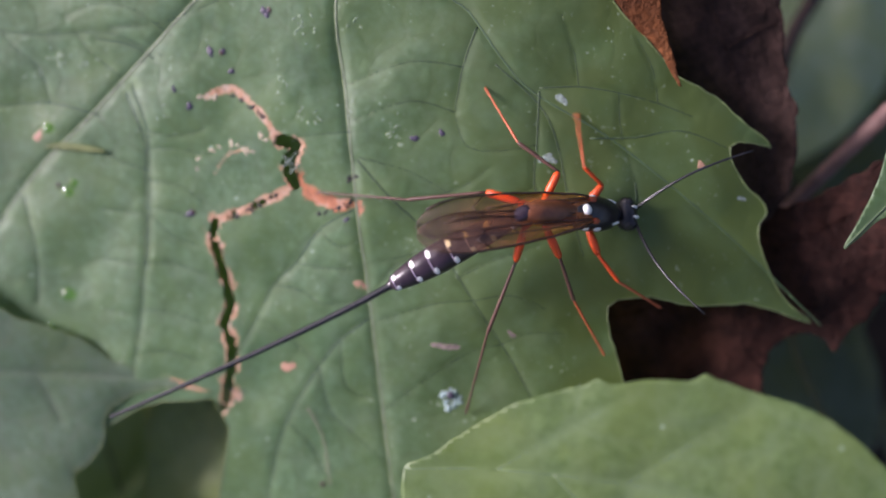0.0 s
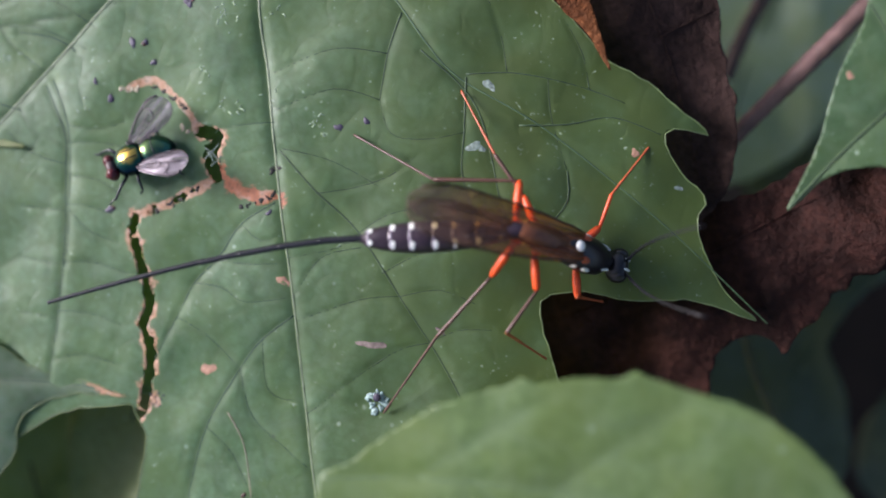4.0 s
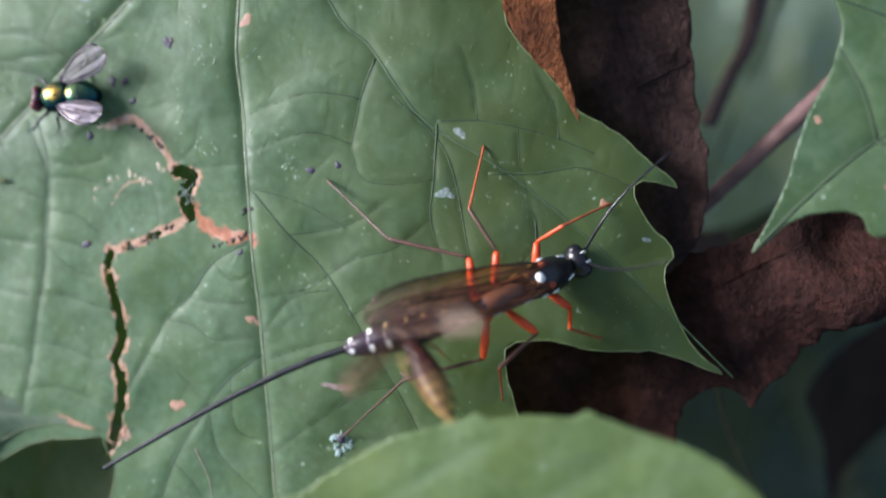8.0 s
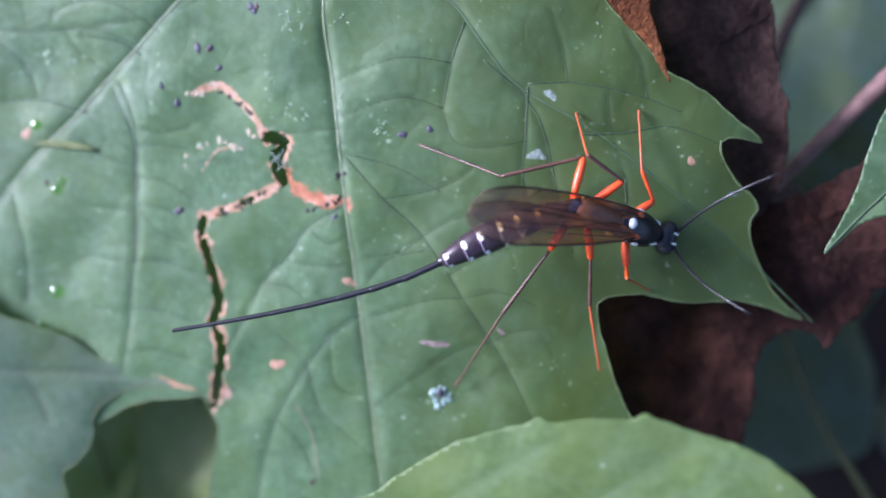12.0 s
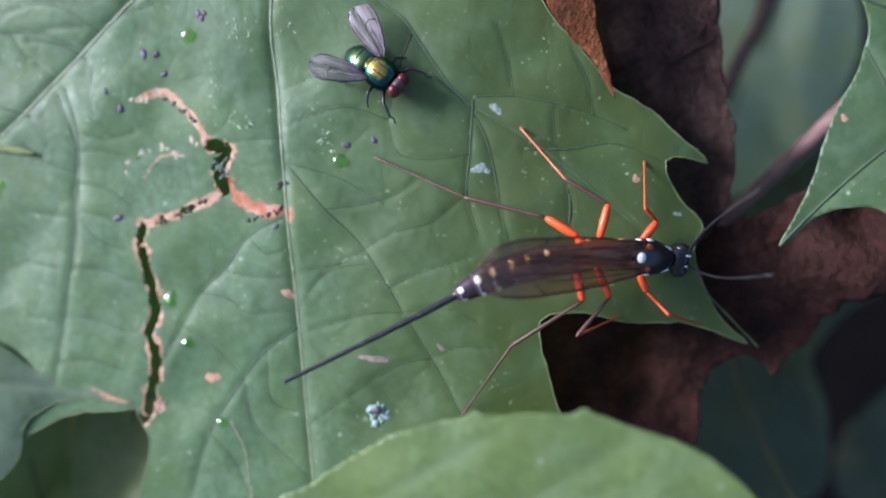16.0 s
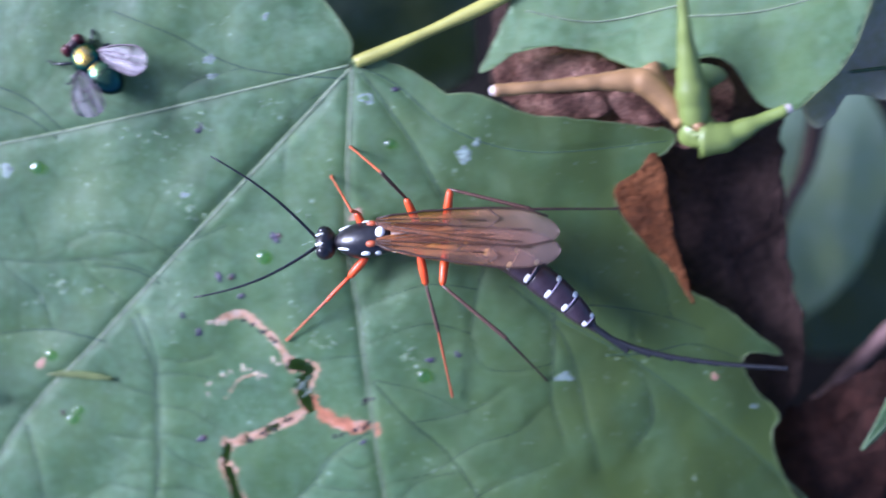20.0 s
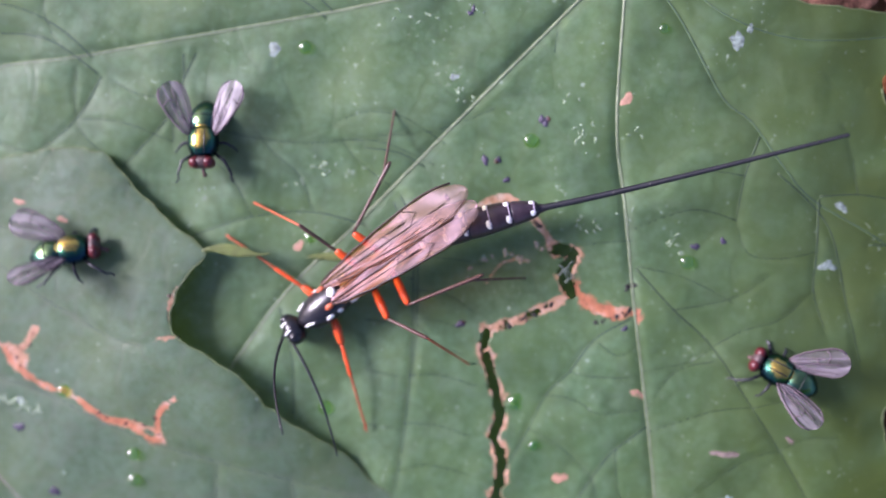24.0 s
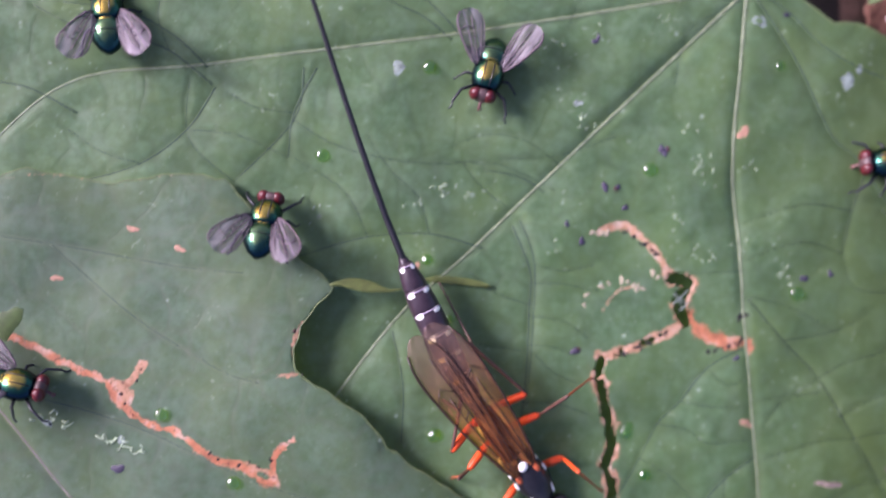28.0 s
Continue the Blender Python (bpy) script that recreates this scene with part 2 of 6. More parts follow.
# soil colour held near black: the undergrowth's deep shade is put in
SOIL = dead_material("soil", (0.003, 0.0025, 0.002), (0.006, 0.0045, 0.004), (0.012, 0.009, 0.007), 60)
VEIN_PALE = plain("vein_pale", (0.19, 0.23, 0.13), 0.5)
VEIN_FRESH = plain("vein_fresh", (0.14, 0.2, 0.085), 0.5)
VEIN_DARK = plain("vein_dark", (0.034, 0.061, 0.024), 0.65)
VEIN_SOFT = plain("vein_soft", (0.043, 0.08, 0.04), 0.65)
VEIN_MID = plain("vein_mid", (0.062, 0.108, 0.05), 0.55)
# albedo raised to make up for light that misses this low leaf
BG_PALE = leaf_material("leaf_pale_brightened", (0.21, 0.3, 0.21), (0.27, 0.37, 0.27), (0.31, 0.42, 0.31), (0.24, 0.33, 0.23), None, 0.0, 0.55)
RIM_OLIVE = plain("rim_olive", (0.10, 0.125, 0.028), 0.5)
MARGIN = plain("leaf_margin", (0.13, 0.17, 0.065), 0.5)
VEIN_TAN = plain("vein_tan", (0.26, 0.22, 0.17), 0.5)
TWIG = plain("twig_bark", (0.21, 0.12, 0.11), 0.6, vary=0.4, scale=300, bumpy=0.5)
TWIG_DARK = plain("twig_dark", (0.09, 0.05, 0.045), 0.6, vary=0.4, scale=300, bumpy=0.5)
PETIOLE = plain("petiole", (0.32, 0.3, 0.07), 0.42, vary=0.2, scale=250)
SHOOT = plain("shoot_green", (0.16, 0.2, 0.045), 0.4, vary=0.25, scale=250)
SHOOT_BROWN = plain("shoot_brown", (0.27, 0.15, 0.06), 0.5, vary=0.3, scale=250)
YELLOW_STEM = plain("yellow_stem", (0.055, 0.058, 0.015), 0.5)
STUB = plain("stub_white", (0.6, 0.5, 0.48), 0.6)
SPOT_DARK = plain("spot_purple", (0.035, 0.028, 0.05), 0.55, vary=0.4)
SPOT_BROWN = plain("spot_brown", (0.05, 0.02, 0.012), 0.55, vary=0.5)
SPOT_PALE = plain("spot_pale", (0.18, 0.225, 0.19), 0.6, vary=0.6, scale=2200)
SPOT_MAUVE = plain("spot_mauve", (0.19, 0.145, 0.125), 0.6, vary=0.5, scale=1500)
SPOT_TAN = plain("spot_tan", (0.34, 0.19, 0.12), 0.6, vary=0.35, scale=1500)
FLECK = plain("fleck_cream", (0.36, 0.31, 0.2), 0.6, vary=0.3, scale=1500)
SCRIBBLE = plain("scribble_pale", (0.34, 0.43, 0.27), 0.55, vary=0.3, scale=1500)
GLARE_WHITE = plain("glare_white", (0.24, 0.33, 0.31), 0.5, vary=0.3, scale=1400, bumpy=0.5)
HOLE_DARK = plain("dark_fleck", (0.018, 0.016, 0.010), 0.7, vary=0.4)
GAP_GREEN = plain("gap_green", (0.045, 0.075, 0.016), 0.5)
TUBE_BLACK = plain("tube_black", (0.010, 0.010, 0.013), 0.45, vary=0.3, bumpy=0.1)
LILAC = plain("cuticle_lilac", (0.34, 0.28, 0.36), 0.4, vary=0.2, bumpy=0.1)
CUTICLE = plain("cuticle_black", (0.012, 0.011, 0.014), 0.28, vary=0.4, scale=1500, bumpy=0.15)
CUTICLE_BROWN = plain("cuticle_brown_black", (0.035, 0.022, 0.03), 0.3, vary=0.3, scale=1200, bumpy=0.15)
THORAX_RED = plain("cuticle_red_brown", (0.13, 0.045, 0.018), 0.4, vary=0.3, scale=1200, bumpy=0.15)
CREAM = plain("cuticle_cream", (0.82, 0.82, 0.76), 0.4, vary=0.05, bumpy=0.1)
ORANGE = plain("leg_orange", (0.66, 0.075, 0.010), 0.38, vary=0.15, bumpy=0.1)
ORANGE_DULL = plain("leg_dull_orange", (0.40, 0.085, 0.028), 0.42, vary=0.2, bumpy=0.1)
LEG_BROWN = plain("leg_brown", (0.085, 0.04, 0.028), 0.42, vary=0.25, bumpy=0.1)
FLY_BLACK = plain("fly_black", (0.012, 0.013, 0.016), 0.4, vary=0.4)
FLY_EYE = plain("fly_eye_red", (0.075, 0.006, 0.009), 0.4, vary=0.3, scale=3000)
FLY_FACE = plain("fly_face", (0.07, 0.04, 0.04), 0.5)
FLY_MOUTH = plain("fly_mouthpart", (0.12, 0.055, 0.05), 0.5)
WASP_YELLOW = plain("band_yellow", (0.62, 0.40, 0.12), 0.4, vary=0.15)
WASP_BROWN = plain("band_brown", (0.055, 0.018, 0.012), 0.4, vary=0.2)


def metal_material(name, blue, green, gold):
    m, n, l, b = mat(name, 0.26, 1.0)
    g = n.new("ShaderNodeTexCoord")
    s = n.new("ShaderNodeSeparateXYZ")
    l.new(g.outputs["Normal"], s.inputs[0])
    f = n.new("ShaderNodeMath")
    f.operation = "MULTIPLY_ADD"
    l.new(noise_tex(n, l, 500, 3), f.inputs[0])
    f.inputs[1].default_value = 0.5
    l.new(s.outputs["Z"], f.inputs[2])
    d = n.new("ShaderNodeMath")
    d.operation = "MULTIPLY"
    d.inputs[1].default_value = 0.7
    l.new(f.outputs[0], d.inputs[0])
    # iridescent colour by upward facing; the gold highlight on top is painted in
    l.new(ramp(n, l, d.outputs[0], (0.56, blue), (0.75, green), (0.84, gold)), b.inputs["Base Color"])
    bump(n, l, b, noise_tex(n, l, 2600, 2), 0.25, 0.00008)
    return m


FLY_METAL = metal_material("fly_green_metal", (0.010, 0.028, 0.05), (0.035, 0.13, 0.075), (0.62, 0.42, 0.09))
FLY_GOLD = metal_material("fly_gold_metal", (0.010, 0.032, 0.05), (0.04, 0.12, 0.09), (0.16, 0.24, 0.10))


def wing_material(name, tint, body, opacity, rough=0.3, sheen=(0.9, 0.8, 0.9), gloss=0.1, tip=None):
    """A see-through membrane: tinted, a little cloudy, with a soft coloured gloss; tip: the tint and the body colour that it fades to at its end."""
    m, n, l, b = mat(name, 0.5, 0.0, 0.3)
    noise_tex(n, l, 420, 3)
    t = n.new("ShaderNodeBsdfTransparent")
    t.inputs[0].default_value = (*tint, 1)
    if tip:
        xyz = n.new("ShaderNodeSeparateXYZ")
        l.new(n["coords"].outputs["Object"], xyz.inputs[0])
        far = n.new("ShaderNodeMapRange")
        far.inputs["From Min"].default_value, far.inputs["From Max"].default_value = -120 * U, -290 * U
        l.new(xyz.outputs["X"], far.inputs["Value"])
        l.new(mix(n, l, far.outputs[0], tint, tip[0]), t.inputs[0])
    k = n.new("ShaderNodeMixShader")
    l.new(ramp(n, l, noise_tex(n, l, 300, 2), (0.3, (opacity - 0.08,) * 3), (0.7, (opacity + 0.08,) * 3)), k.inputs[0])
    l.new(t.outputs[0], k.inputs[1])
    l.new(b.outputs[0], k.inputs[2])
    st = n.new("ShaderNodeMapping")
    st.inputs["Scale"].default_value = (0.12, 1.0, 1.0)
    l.new(n["coords"].outputs["Object"], st.inputs["Vector"])
    sk = n.new("ShaderNodeTexNoise")
    sk.inputs["Scale"].default_value, sk.inputs["Detail"].default_value = 900, 3
    l.new(st.outputs[0], sk.inputs["Vector"])
    # pale streaks in the body colour paint the glints along the wing
    l.new(ramp(n, l, sk.outputs["Fac"], (0.38, [c * 0.45 for c in body]), (0.6, [min(1, c * 1.7) for c in body])) if not tip else mix(n, l, far.outputs[0], ramp(n, l, sk.outputs["Fac"], (0.38, [c * 0.45 for c in body]), (0.6, [min(1, c * 1.7) for c in body])), tip[1]), b.inputs["Base Color"])
    g = n.new("ShaderNodeBsdfGlossy")
    g.inputs["Roughness"].default_value = rough
    l.new(ramp(n, l, noise_tex(n, l, 260, 2), (0.35, sheen), (0.65, [min(1, c * 1.25) for c in sheen])), g.inputs["Color"])
    bp = n.new("ShaderNodeBump")
    bp.inputs["Strength"].default_value, bp.inputs["Distance"].default_value = 0.45, 0.00018
    l.new(sk.outputs["Fac"], bp.inputs["Height"])
    l.new(bp.outputs["Normal"], g.inputs["Normal"])
    fr = n.new("ShaderNodeLayerWeight")
    fr.inputs["Blend"].default_value = 0.25
    ad = n.new("ShaderNodeMath")
    ad.operation = "MULTIPLY_ADD"
    l.new(fr.outputs["Fresnel"], ad.inputs[0])
    ad.inputs[1].default_value, ad.inputs[2].default_value = 0.35, gloss
    k2 = n.new("ShaderNodeMixShader")
    l.new(ad.outputs[0], k2.inputs[0])
    l.new(k.outputs[0], k2.inputs[1])
    l.new(g.outputs[0], k2.inputs[2])
    l.new(k2.outputs[0], n["Material Output"].inputs["Surface"])
    return m


WING_AMBER = wing_material("wing_amber", (0.84, 0.47, 0.08), (0.23, 0.085, 0.02), 0.45, 0.40, (0.72, 0.50, 0.68), 0.016, ((0.84, 0.70, 0.45), (0.18, 0.12, 0.10)))
WING_VEIN = plain("wing_vein", (0.03, 0.013, 0.007), 0.45)
FLY_WING = wing_material("fly_wing", (0.74, 0.70, 0.70), (0.20, 0.17, 0.19), 0.46, 0.45, (0.60, 0.54, 0.60), 0.022)
FLY_VEIN = plain("fly_wing_vein", (0.10, 0.07, 0.08), 0.5)
HOVER_WING = wing_material("striped_wing", (0.9, 0.75, 0.55), (0.3, 0.2, 0.12), 0.35, 0.6, (0.5, 0.42, 0.36), 0.02)

def water_material():
    """A clear drop: the leaf's green light is put into its tint, and a raised gloss mirrors the sky."""
    m, n, l, b = mat("water", 0.05)
    n.remove(b)
    t = n.new("ShaderNodeBsdfTransparent")
    t.inputs[0].default_value = (0.72, 0.95, 0.42, 1)
    g = n.new("ShaderNodeBsdfGlossy")
    g.inputs["Roughness"].default_value = 0.12
    fr = n.new("ShaderNodeLayerWeight")
    fr.inputs["Blend"].default_value = 0.25
    gl = n.new("ShaderNodeMath")
    gl.operation = "MULTIPLY_ADD"
    l.new(fr.outputs["Facing"], gl.inputs[0])
    gl.inputs[1].default_value, gl.inputs[2].default_value = 0.2, 0.13
    k = n.new("ShaderNodeMixShader")
    l.new(gl.outputs[0], k.inputs[0])
    l.new(t.outputs[0], k.inputs[1])
    l.new(g.outputs[0], k.inputs[2])
    l.new(k.outputs[0], n["Material Output"].inputs["Surface"])
    return m


WATER = water_material()


# ---- mesh helpers ----
def mesh_object(name, verts, faces, material, parent=None, label="", smooth=True):
    me = bpy.data.meshes.new(name)
    me.from_pydata([tuple(v) for v in verts], [], [tuple(f) for f in faces])
    me.materials.append(material)
    if smooth:
        me.shade_smooth()
    ob = new(name, me)
    ob.parent = parent
    if label:
        ob["label"] = label
    return ob


def part(name, bm, material, parent=None, label=""):
    me = bpy.data.meshes.new(name)
    bm.to_mesh(me)
    bm.free()
    me.materials.append(material)
    me.shade_smooth()
    ob = new(name, me)
    ob.parent = parent
    if label:
        ob["label"] = label
    return ob


def thing(name, label, category, group="", m=None):
    ob = new(name)
    ob.empty_display_size = 0.003
    if m is not None:
        ob.matrix_basis = m
    return tagged(ob, label, category, group)


def path(text):
    return [tuple(float(c) for c in p.split(",")) for p in text.split()]


def smooth_line(pts, step=10.0, closed=False):
    """A Catmull-Rom line through the points, in even pieces of about step units."""
    p = np.array(pts, float)
    n = len(p)
    out = []
    for i in range(n if closed else n - 1):
        a, b, c, d = (p[(i + k) % n] if closed else p[min(max(i + k, 0), n - 1)] for k in (-1, 0, 1, 2))
        k = max(1, int(np.linalg.norm(c - b) / step))
        for s in np.arange(k) / k:
            out.append(0.5 * (2 * b + (c - a) * s + (2 * a - 5 * b + 4 * c - d) * s**2 + (3 * b - a - 3 * c + d) * s**3))
    if not closed:
        out.append(p[-1])
    return np.array(out)


def tube(points, radii, sides=8, caps=True):
    """Vertices and faces of a tube through 3D points (metres)."""
    P = [Vector(p) for p in points]
    verts, faces = [], []
    for i, p in enumerate(P):
        d = (P[min(i + 1, len(P) - 1)] - P[max(i - 1, 0)]).normalized()
        a = d.cross(Vector((0, 0, 1)))
        if a.length < 1e-3:
            a = d.cross(Vector((0, 1, 0)))
        a.normalize()
        c = a.cross(d)
        r = radii[i] if hasattr(radii, "__len__") else radii
        for k in range(sides):
            w = 2 * math.pi * k / sides
            verts.append(p + (a * math.cos(w) + c * math.sin(w)) * r)
    for i in range(len(P) - 1):
        for k in range(sides):
            k2 = (k + 1) % sides
            faces.append((i * sides + k, i * sides + k2, (i + 1) * sides + k2, (i + 1) * sides + k))
    if caps:
        faces.append(tuple(range(sides - 1, -1, -1)))
        faces.append(tuple(range((len(P) - 1) * sides, len(P) * sides)))
    return verts, faces


def seg_distance(pts, line):
    """Distance of many 2D points from a polyline, and the nearest points on it."""
    best = np.full(len(pts), 1e9)
    near = np.zeros_like(pts)
    for a, b in zip(line[:-1], line[1:]):
        ab = b - a
        L = max(ab @ ab, 1e-9)
        lo, hi = np.minimum(a, b) - 90, np.maximum(a, b) + 90
        idx = np.nonzero(((pts > lo) & (pts < hi)).all(1))[0]
        if not len(idx):
            continue
        q = pts[idx]
        s = np.clip(((q - a) @ ab) / L, 0, 1)
        c = a + s[:, None] * ab
        d = np.hypot(*(q - c).T)
        m = d < best[idx]
        best[idx[m]] = d[m]
        near[idx[m]] = c[m]
    return best, near


def inside(pts, ring):
    odd = np.zeros(len(pts), bool)
    x, y = pts.T
    for (x1, y1), (x2, y2) in zip(ring, np.roll(ring, -1, 0)):
        if y1 == y2:
            continue
        c = (y1 > y) != (y2 > y)
        odd[c] ^= x[c] < (x2 - x1) * (y[c] - y1) / (y2 - y1) + x1
    return odd


def waves(pts, size, seed, n=14):
    r = np.random.RandomState(seed)
    z = np.zeros(len(pts))
    for _ in range(n):
        a, ph, s = r.uniform(0, 2 * np.pi), r.uniform(0, 2 * np.pi), size * r.uniform(0.6, 1.7)
        z += np.sin((pts @ (np.cos(a), np.sin(a))) * 2 * np.pi / s + ph)
    return z / np.sqrt(n)


def blade(name, ring, step, material, parent, z0=0.0, veins=(), cracks=(), rims=(), rust=(), amp=5.0, dip=7.0, bow=False, seed=1, label="", thick=2.0, curl=0.0, ragged=1.5, margin=None, lifts=()):
    """A leaf blade: an even net cut to its outline, sunk along its veins and torn along its cracks.
    veins: (line, depth, width); cracks: (line, half width); rims: (line, reach of the dead tissue)."""
    ring = smooth_line(ring, 9, closed=True)
    ring = ring + np.stack([waves(ring, 46, seed + 5), waves(ring, 40, seed + 6)], 1) * ragged
    lo, hi = ring.min(0) - step, ring.max(0) + step
    nx, ny = int((hi[0] - lo[0]) / step) + 1, int((hi[1] - lo[1]) / step) + 1
    gx, gy = np.meshgrid(lo[0] + step * np.arange(nx), lo[1] + step * np.arange(ny))
    P = np.stack([gx.ravel(), gy.ravel()], 1)
    ok = inside(P, ring)
    spots = P.copy()
    for line, half in cracks:
        d, near = seg_distance(P, line)
        hw = half * (1.0 + 0.22 * waves(P, 30, seed + 9) + 0.2 * waves(P, 11, seed + 10)) if half > 6 else half * (0.75 + 0.6 * waves(P, 34, seed + 9))
        hole = ok & (d < hw)
        away = (P - near) / np.maximum(d, 1e-6)[:, None]
        spots[hole] = (near + away * np.maximum(hw, 0.5)[:, None])[hole]
        ok &= ~hole
    quad = np.arange(nx * ny).reshape(ny, nx)
    q = np.stack([quad[:-1, :-1], quad[1:, :-1], quad[1:, 1:], quad[:-1, 1:]], -1).reshape(-1, 4)
    cnt = ok[q].sum(1)
    q = q[cnt >= 1]
    out = np.zeros(len(P), bool)
    out[q.ravel()] = True
    out &= ~inside(P, ring)
    idx = np.nonzero(out)[0]
    _, near = seg_distance(P[idx], np.vstack([ring, ring[:1]]))
    spots[idx] = near
    used, inv = np.unique(q.ravel(), return_inverse=True)
    faces = inv.reshape(-1, 4)
    P = spots[used]
    z = np.full(len(P), float(z0))
    vein = np.zeros(len(P))
    dmin = np.full(len(P), 60.0)
    for line, depth, width in veins:
        d, _ = seg_distance(P, line)
        z -= 0.26 * depth * np.exp(-((d / (width * 1.7)) ** 1.6))
        vein = np.maximum(vein, np.exp(-((d / (width * 1.15)) ** 2)) * 0.8)
        dmin = np.minimum(dmin, d if depth > 3 else d * 2.2 + 4)
    z += 0.34 * dip * np.tanh(dmin / 15) + amp * waves(P, 210, seed) + 0.10 * amp * waves(P, 60, seed + 1)
    if bow:
        z += [sag(u) for u in P[:, 0]]
    for lu, lv, rise, reach in lifts:
        z += rise * np.exp(-((P[:, 0] - lu) ** 2 + (P[:, 1] - lv) ** 2) / reach**2)
    if curl:
        de, _ = seg_distance(P, np.vstack([ring, ring[:1]]))
        z -= curl * np.exp(-de / 22)
    necro = np.zeros(len(P))
    for i, (line, reach, strong) in enumerate(rims):
        d, _ = seg_distance(P, line)
        reach = reach * np.clip(1 + 0.4 * waves(P, 42, seed + 20 + i), 0.4, 1.7)
        necro = np.maximum(necro, strong * np.exp(-((d / reach) ** 2)))
    rusty = np.zeros(len(P))
    for line, reach in rust:
        d, _ = seg_distance(P, line)
        rusty = np.maximum(rusty, np.exp(-((d / reach) ** 2)))
    # shade towards the long lobe painted in, with a yellower green, in uneven stretches
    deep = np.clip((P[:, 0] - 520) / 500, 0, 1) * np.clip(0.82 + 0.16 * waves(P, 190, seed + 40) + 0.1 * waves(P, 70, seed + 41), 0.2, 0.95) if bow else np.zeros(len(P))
    V = np.stack([(P[:, 0] - 784) * U, (441 - P[:, 1]) * U, z * U], 1)
    me = bpy.data.meshes.new(name)
    me.from_pydata(V.tolist(), [], faces.tolist())
    me.materials.append(material)
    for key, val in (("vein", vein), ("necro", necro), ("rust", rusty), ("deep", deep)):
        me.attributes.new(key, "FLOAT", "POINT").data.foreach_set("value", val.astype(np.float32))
    me.shade_smooth()
    ob = new(name, me)
    ob.parent = parent
    if label:
        ob["label"] = label
    sol = ob.modifiers.new("thickness", "SOLIDIFY")
    sol.thickness, sol.offset, sol.use_rim_only = thick * U, -1, True
    if margin:
        k = np.vstack([ring, ring[:1]])[::2]
        hgt = height_at(P, z)
        v, f = tube([W(x, y, hgt(x, y) - 0.4) for x, y in k], 1.5 * U, 5, False)
        mesh_object("margin", v, f, margin, parent)
    return P, z, ob


def height_at(P, z):
    return lambda u, v: float(z[np.argmin((P[:, 0] - u) ** 2 + (P[:, 1] - v) ** 2)])


def rib(name, line, r0, r1, material, parent, hgt, lift=0.6, label=""):
    """A leaf vein as a low ridge on the blade."""
    pts = [W(u, v, hgt(u, v) + lift) for u, v in line]
    rad = [(r0 + (r1 - r0) * i / max(1, len(pts) - 1)) * U for i in range(len(pts))]
    v, f = tube(pts, rad, 6)
    return mesh_object(name, v, f, material, parent, label)


def patch(name, u, v, r, material, parent, hgt, seed, stretch=1.0, turn=0.0, lift=1.2, label=""):
    """A thin irregular spot lying on the blade."""
    rnd = random.Random(seed)
    n = 14
    ph = [rnd.uniform(0, 6.28) for _ in range(3)]
    verts, faces = [], []
    for ring_i, (k, dz) in enumerate(((1.0, 0.2), (0.8, 1.0))):
        for i in range(n):
            w = 2 * math.pi * i / n
            rr = r * k * (1 + 0.22 * math.sin(2 * w + ph[0]) + 0.16 * math.sin(3 * w + ph[1]) + 0.1 * math.sin(5 * w + ph[2]))
            x, y = rr * stretch * math.cos(w), rr * math.sin(w)
            a, b = u + x * math.cos(turn) - y * math.sin(turn), v + x * math.sin(turn) + y * math.cos(turn)
            verts.append(W(a, b, hgt(a, b) + lift * dz))
    for i in range(n):
        j = (i + 1) % n
        faces.append((i, j, n + j, n + i))
    faces.append(tuple(range(n, 2 * n)))
    return mesh_object(name, verts, faces, material, parent, label)


def sink(ring, z0, z1):
    """The outline that covers the same part of the view from the middle of the path at the depth z1 as ring does at z0."""
    k = (2030 - z1) / (2030 - z0)
    return [(1214 + (a - 1214) * k, 341 + (b - 341) * k) for a, b in ring]


def ellipsoid(bm, centre, radii, seg=16, rings=10, turn=None):
    m = Matrix.Translation(Vector(centre)) @ (turn.to_4x4() if turn else Matrix()) @ Matrix.Diagonal((*radii, 1))
    return bmesh.ops.create_uvsphere(bm, u_segments=seg, v_segments=rings, radius=1.0, matrix=m)["verts"]

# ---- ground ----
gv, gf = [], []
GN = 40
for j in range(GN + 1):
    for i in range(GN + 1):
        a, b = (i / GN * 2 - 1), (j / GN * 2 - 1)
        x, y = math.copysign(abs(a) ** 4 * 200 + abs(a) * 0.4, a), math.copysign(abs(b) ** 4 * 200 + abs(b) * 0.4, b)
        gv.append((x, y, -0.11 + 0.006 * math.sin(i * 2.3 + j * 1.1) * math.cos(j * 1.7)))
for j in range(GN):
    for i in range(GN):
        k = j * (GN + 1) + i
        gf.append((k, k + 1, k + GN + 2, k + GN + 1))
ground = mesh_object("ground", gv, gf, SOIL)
tagged(ground, "near-black soil under the leaves, deep shade put into its colour", "ground", kind="structure")

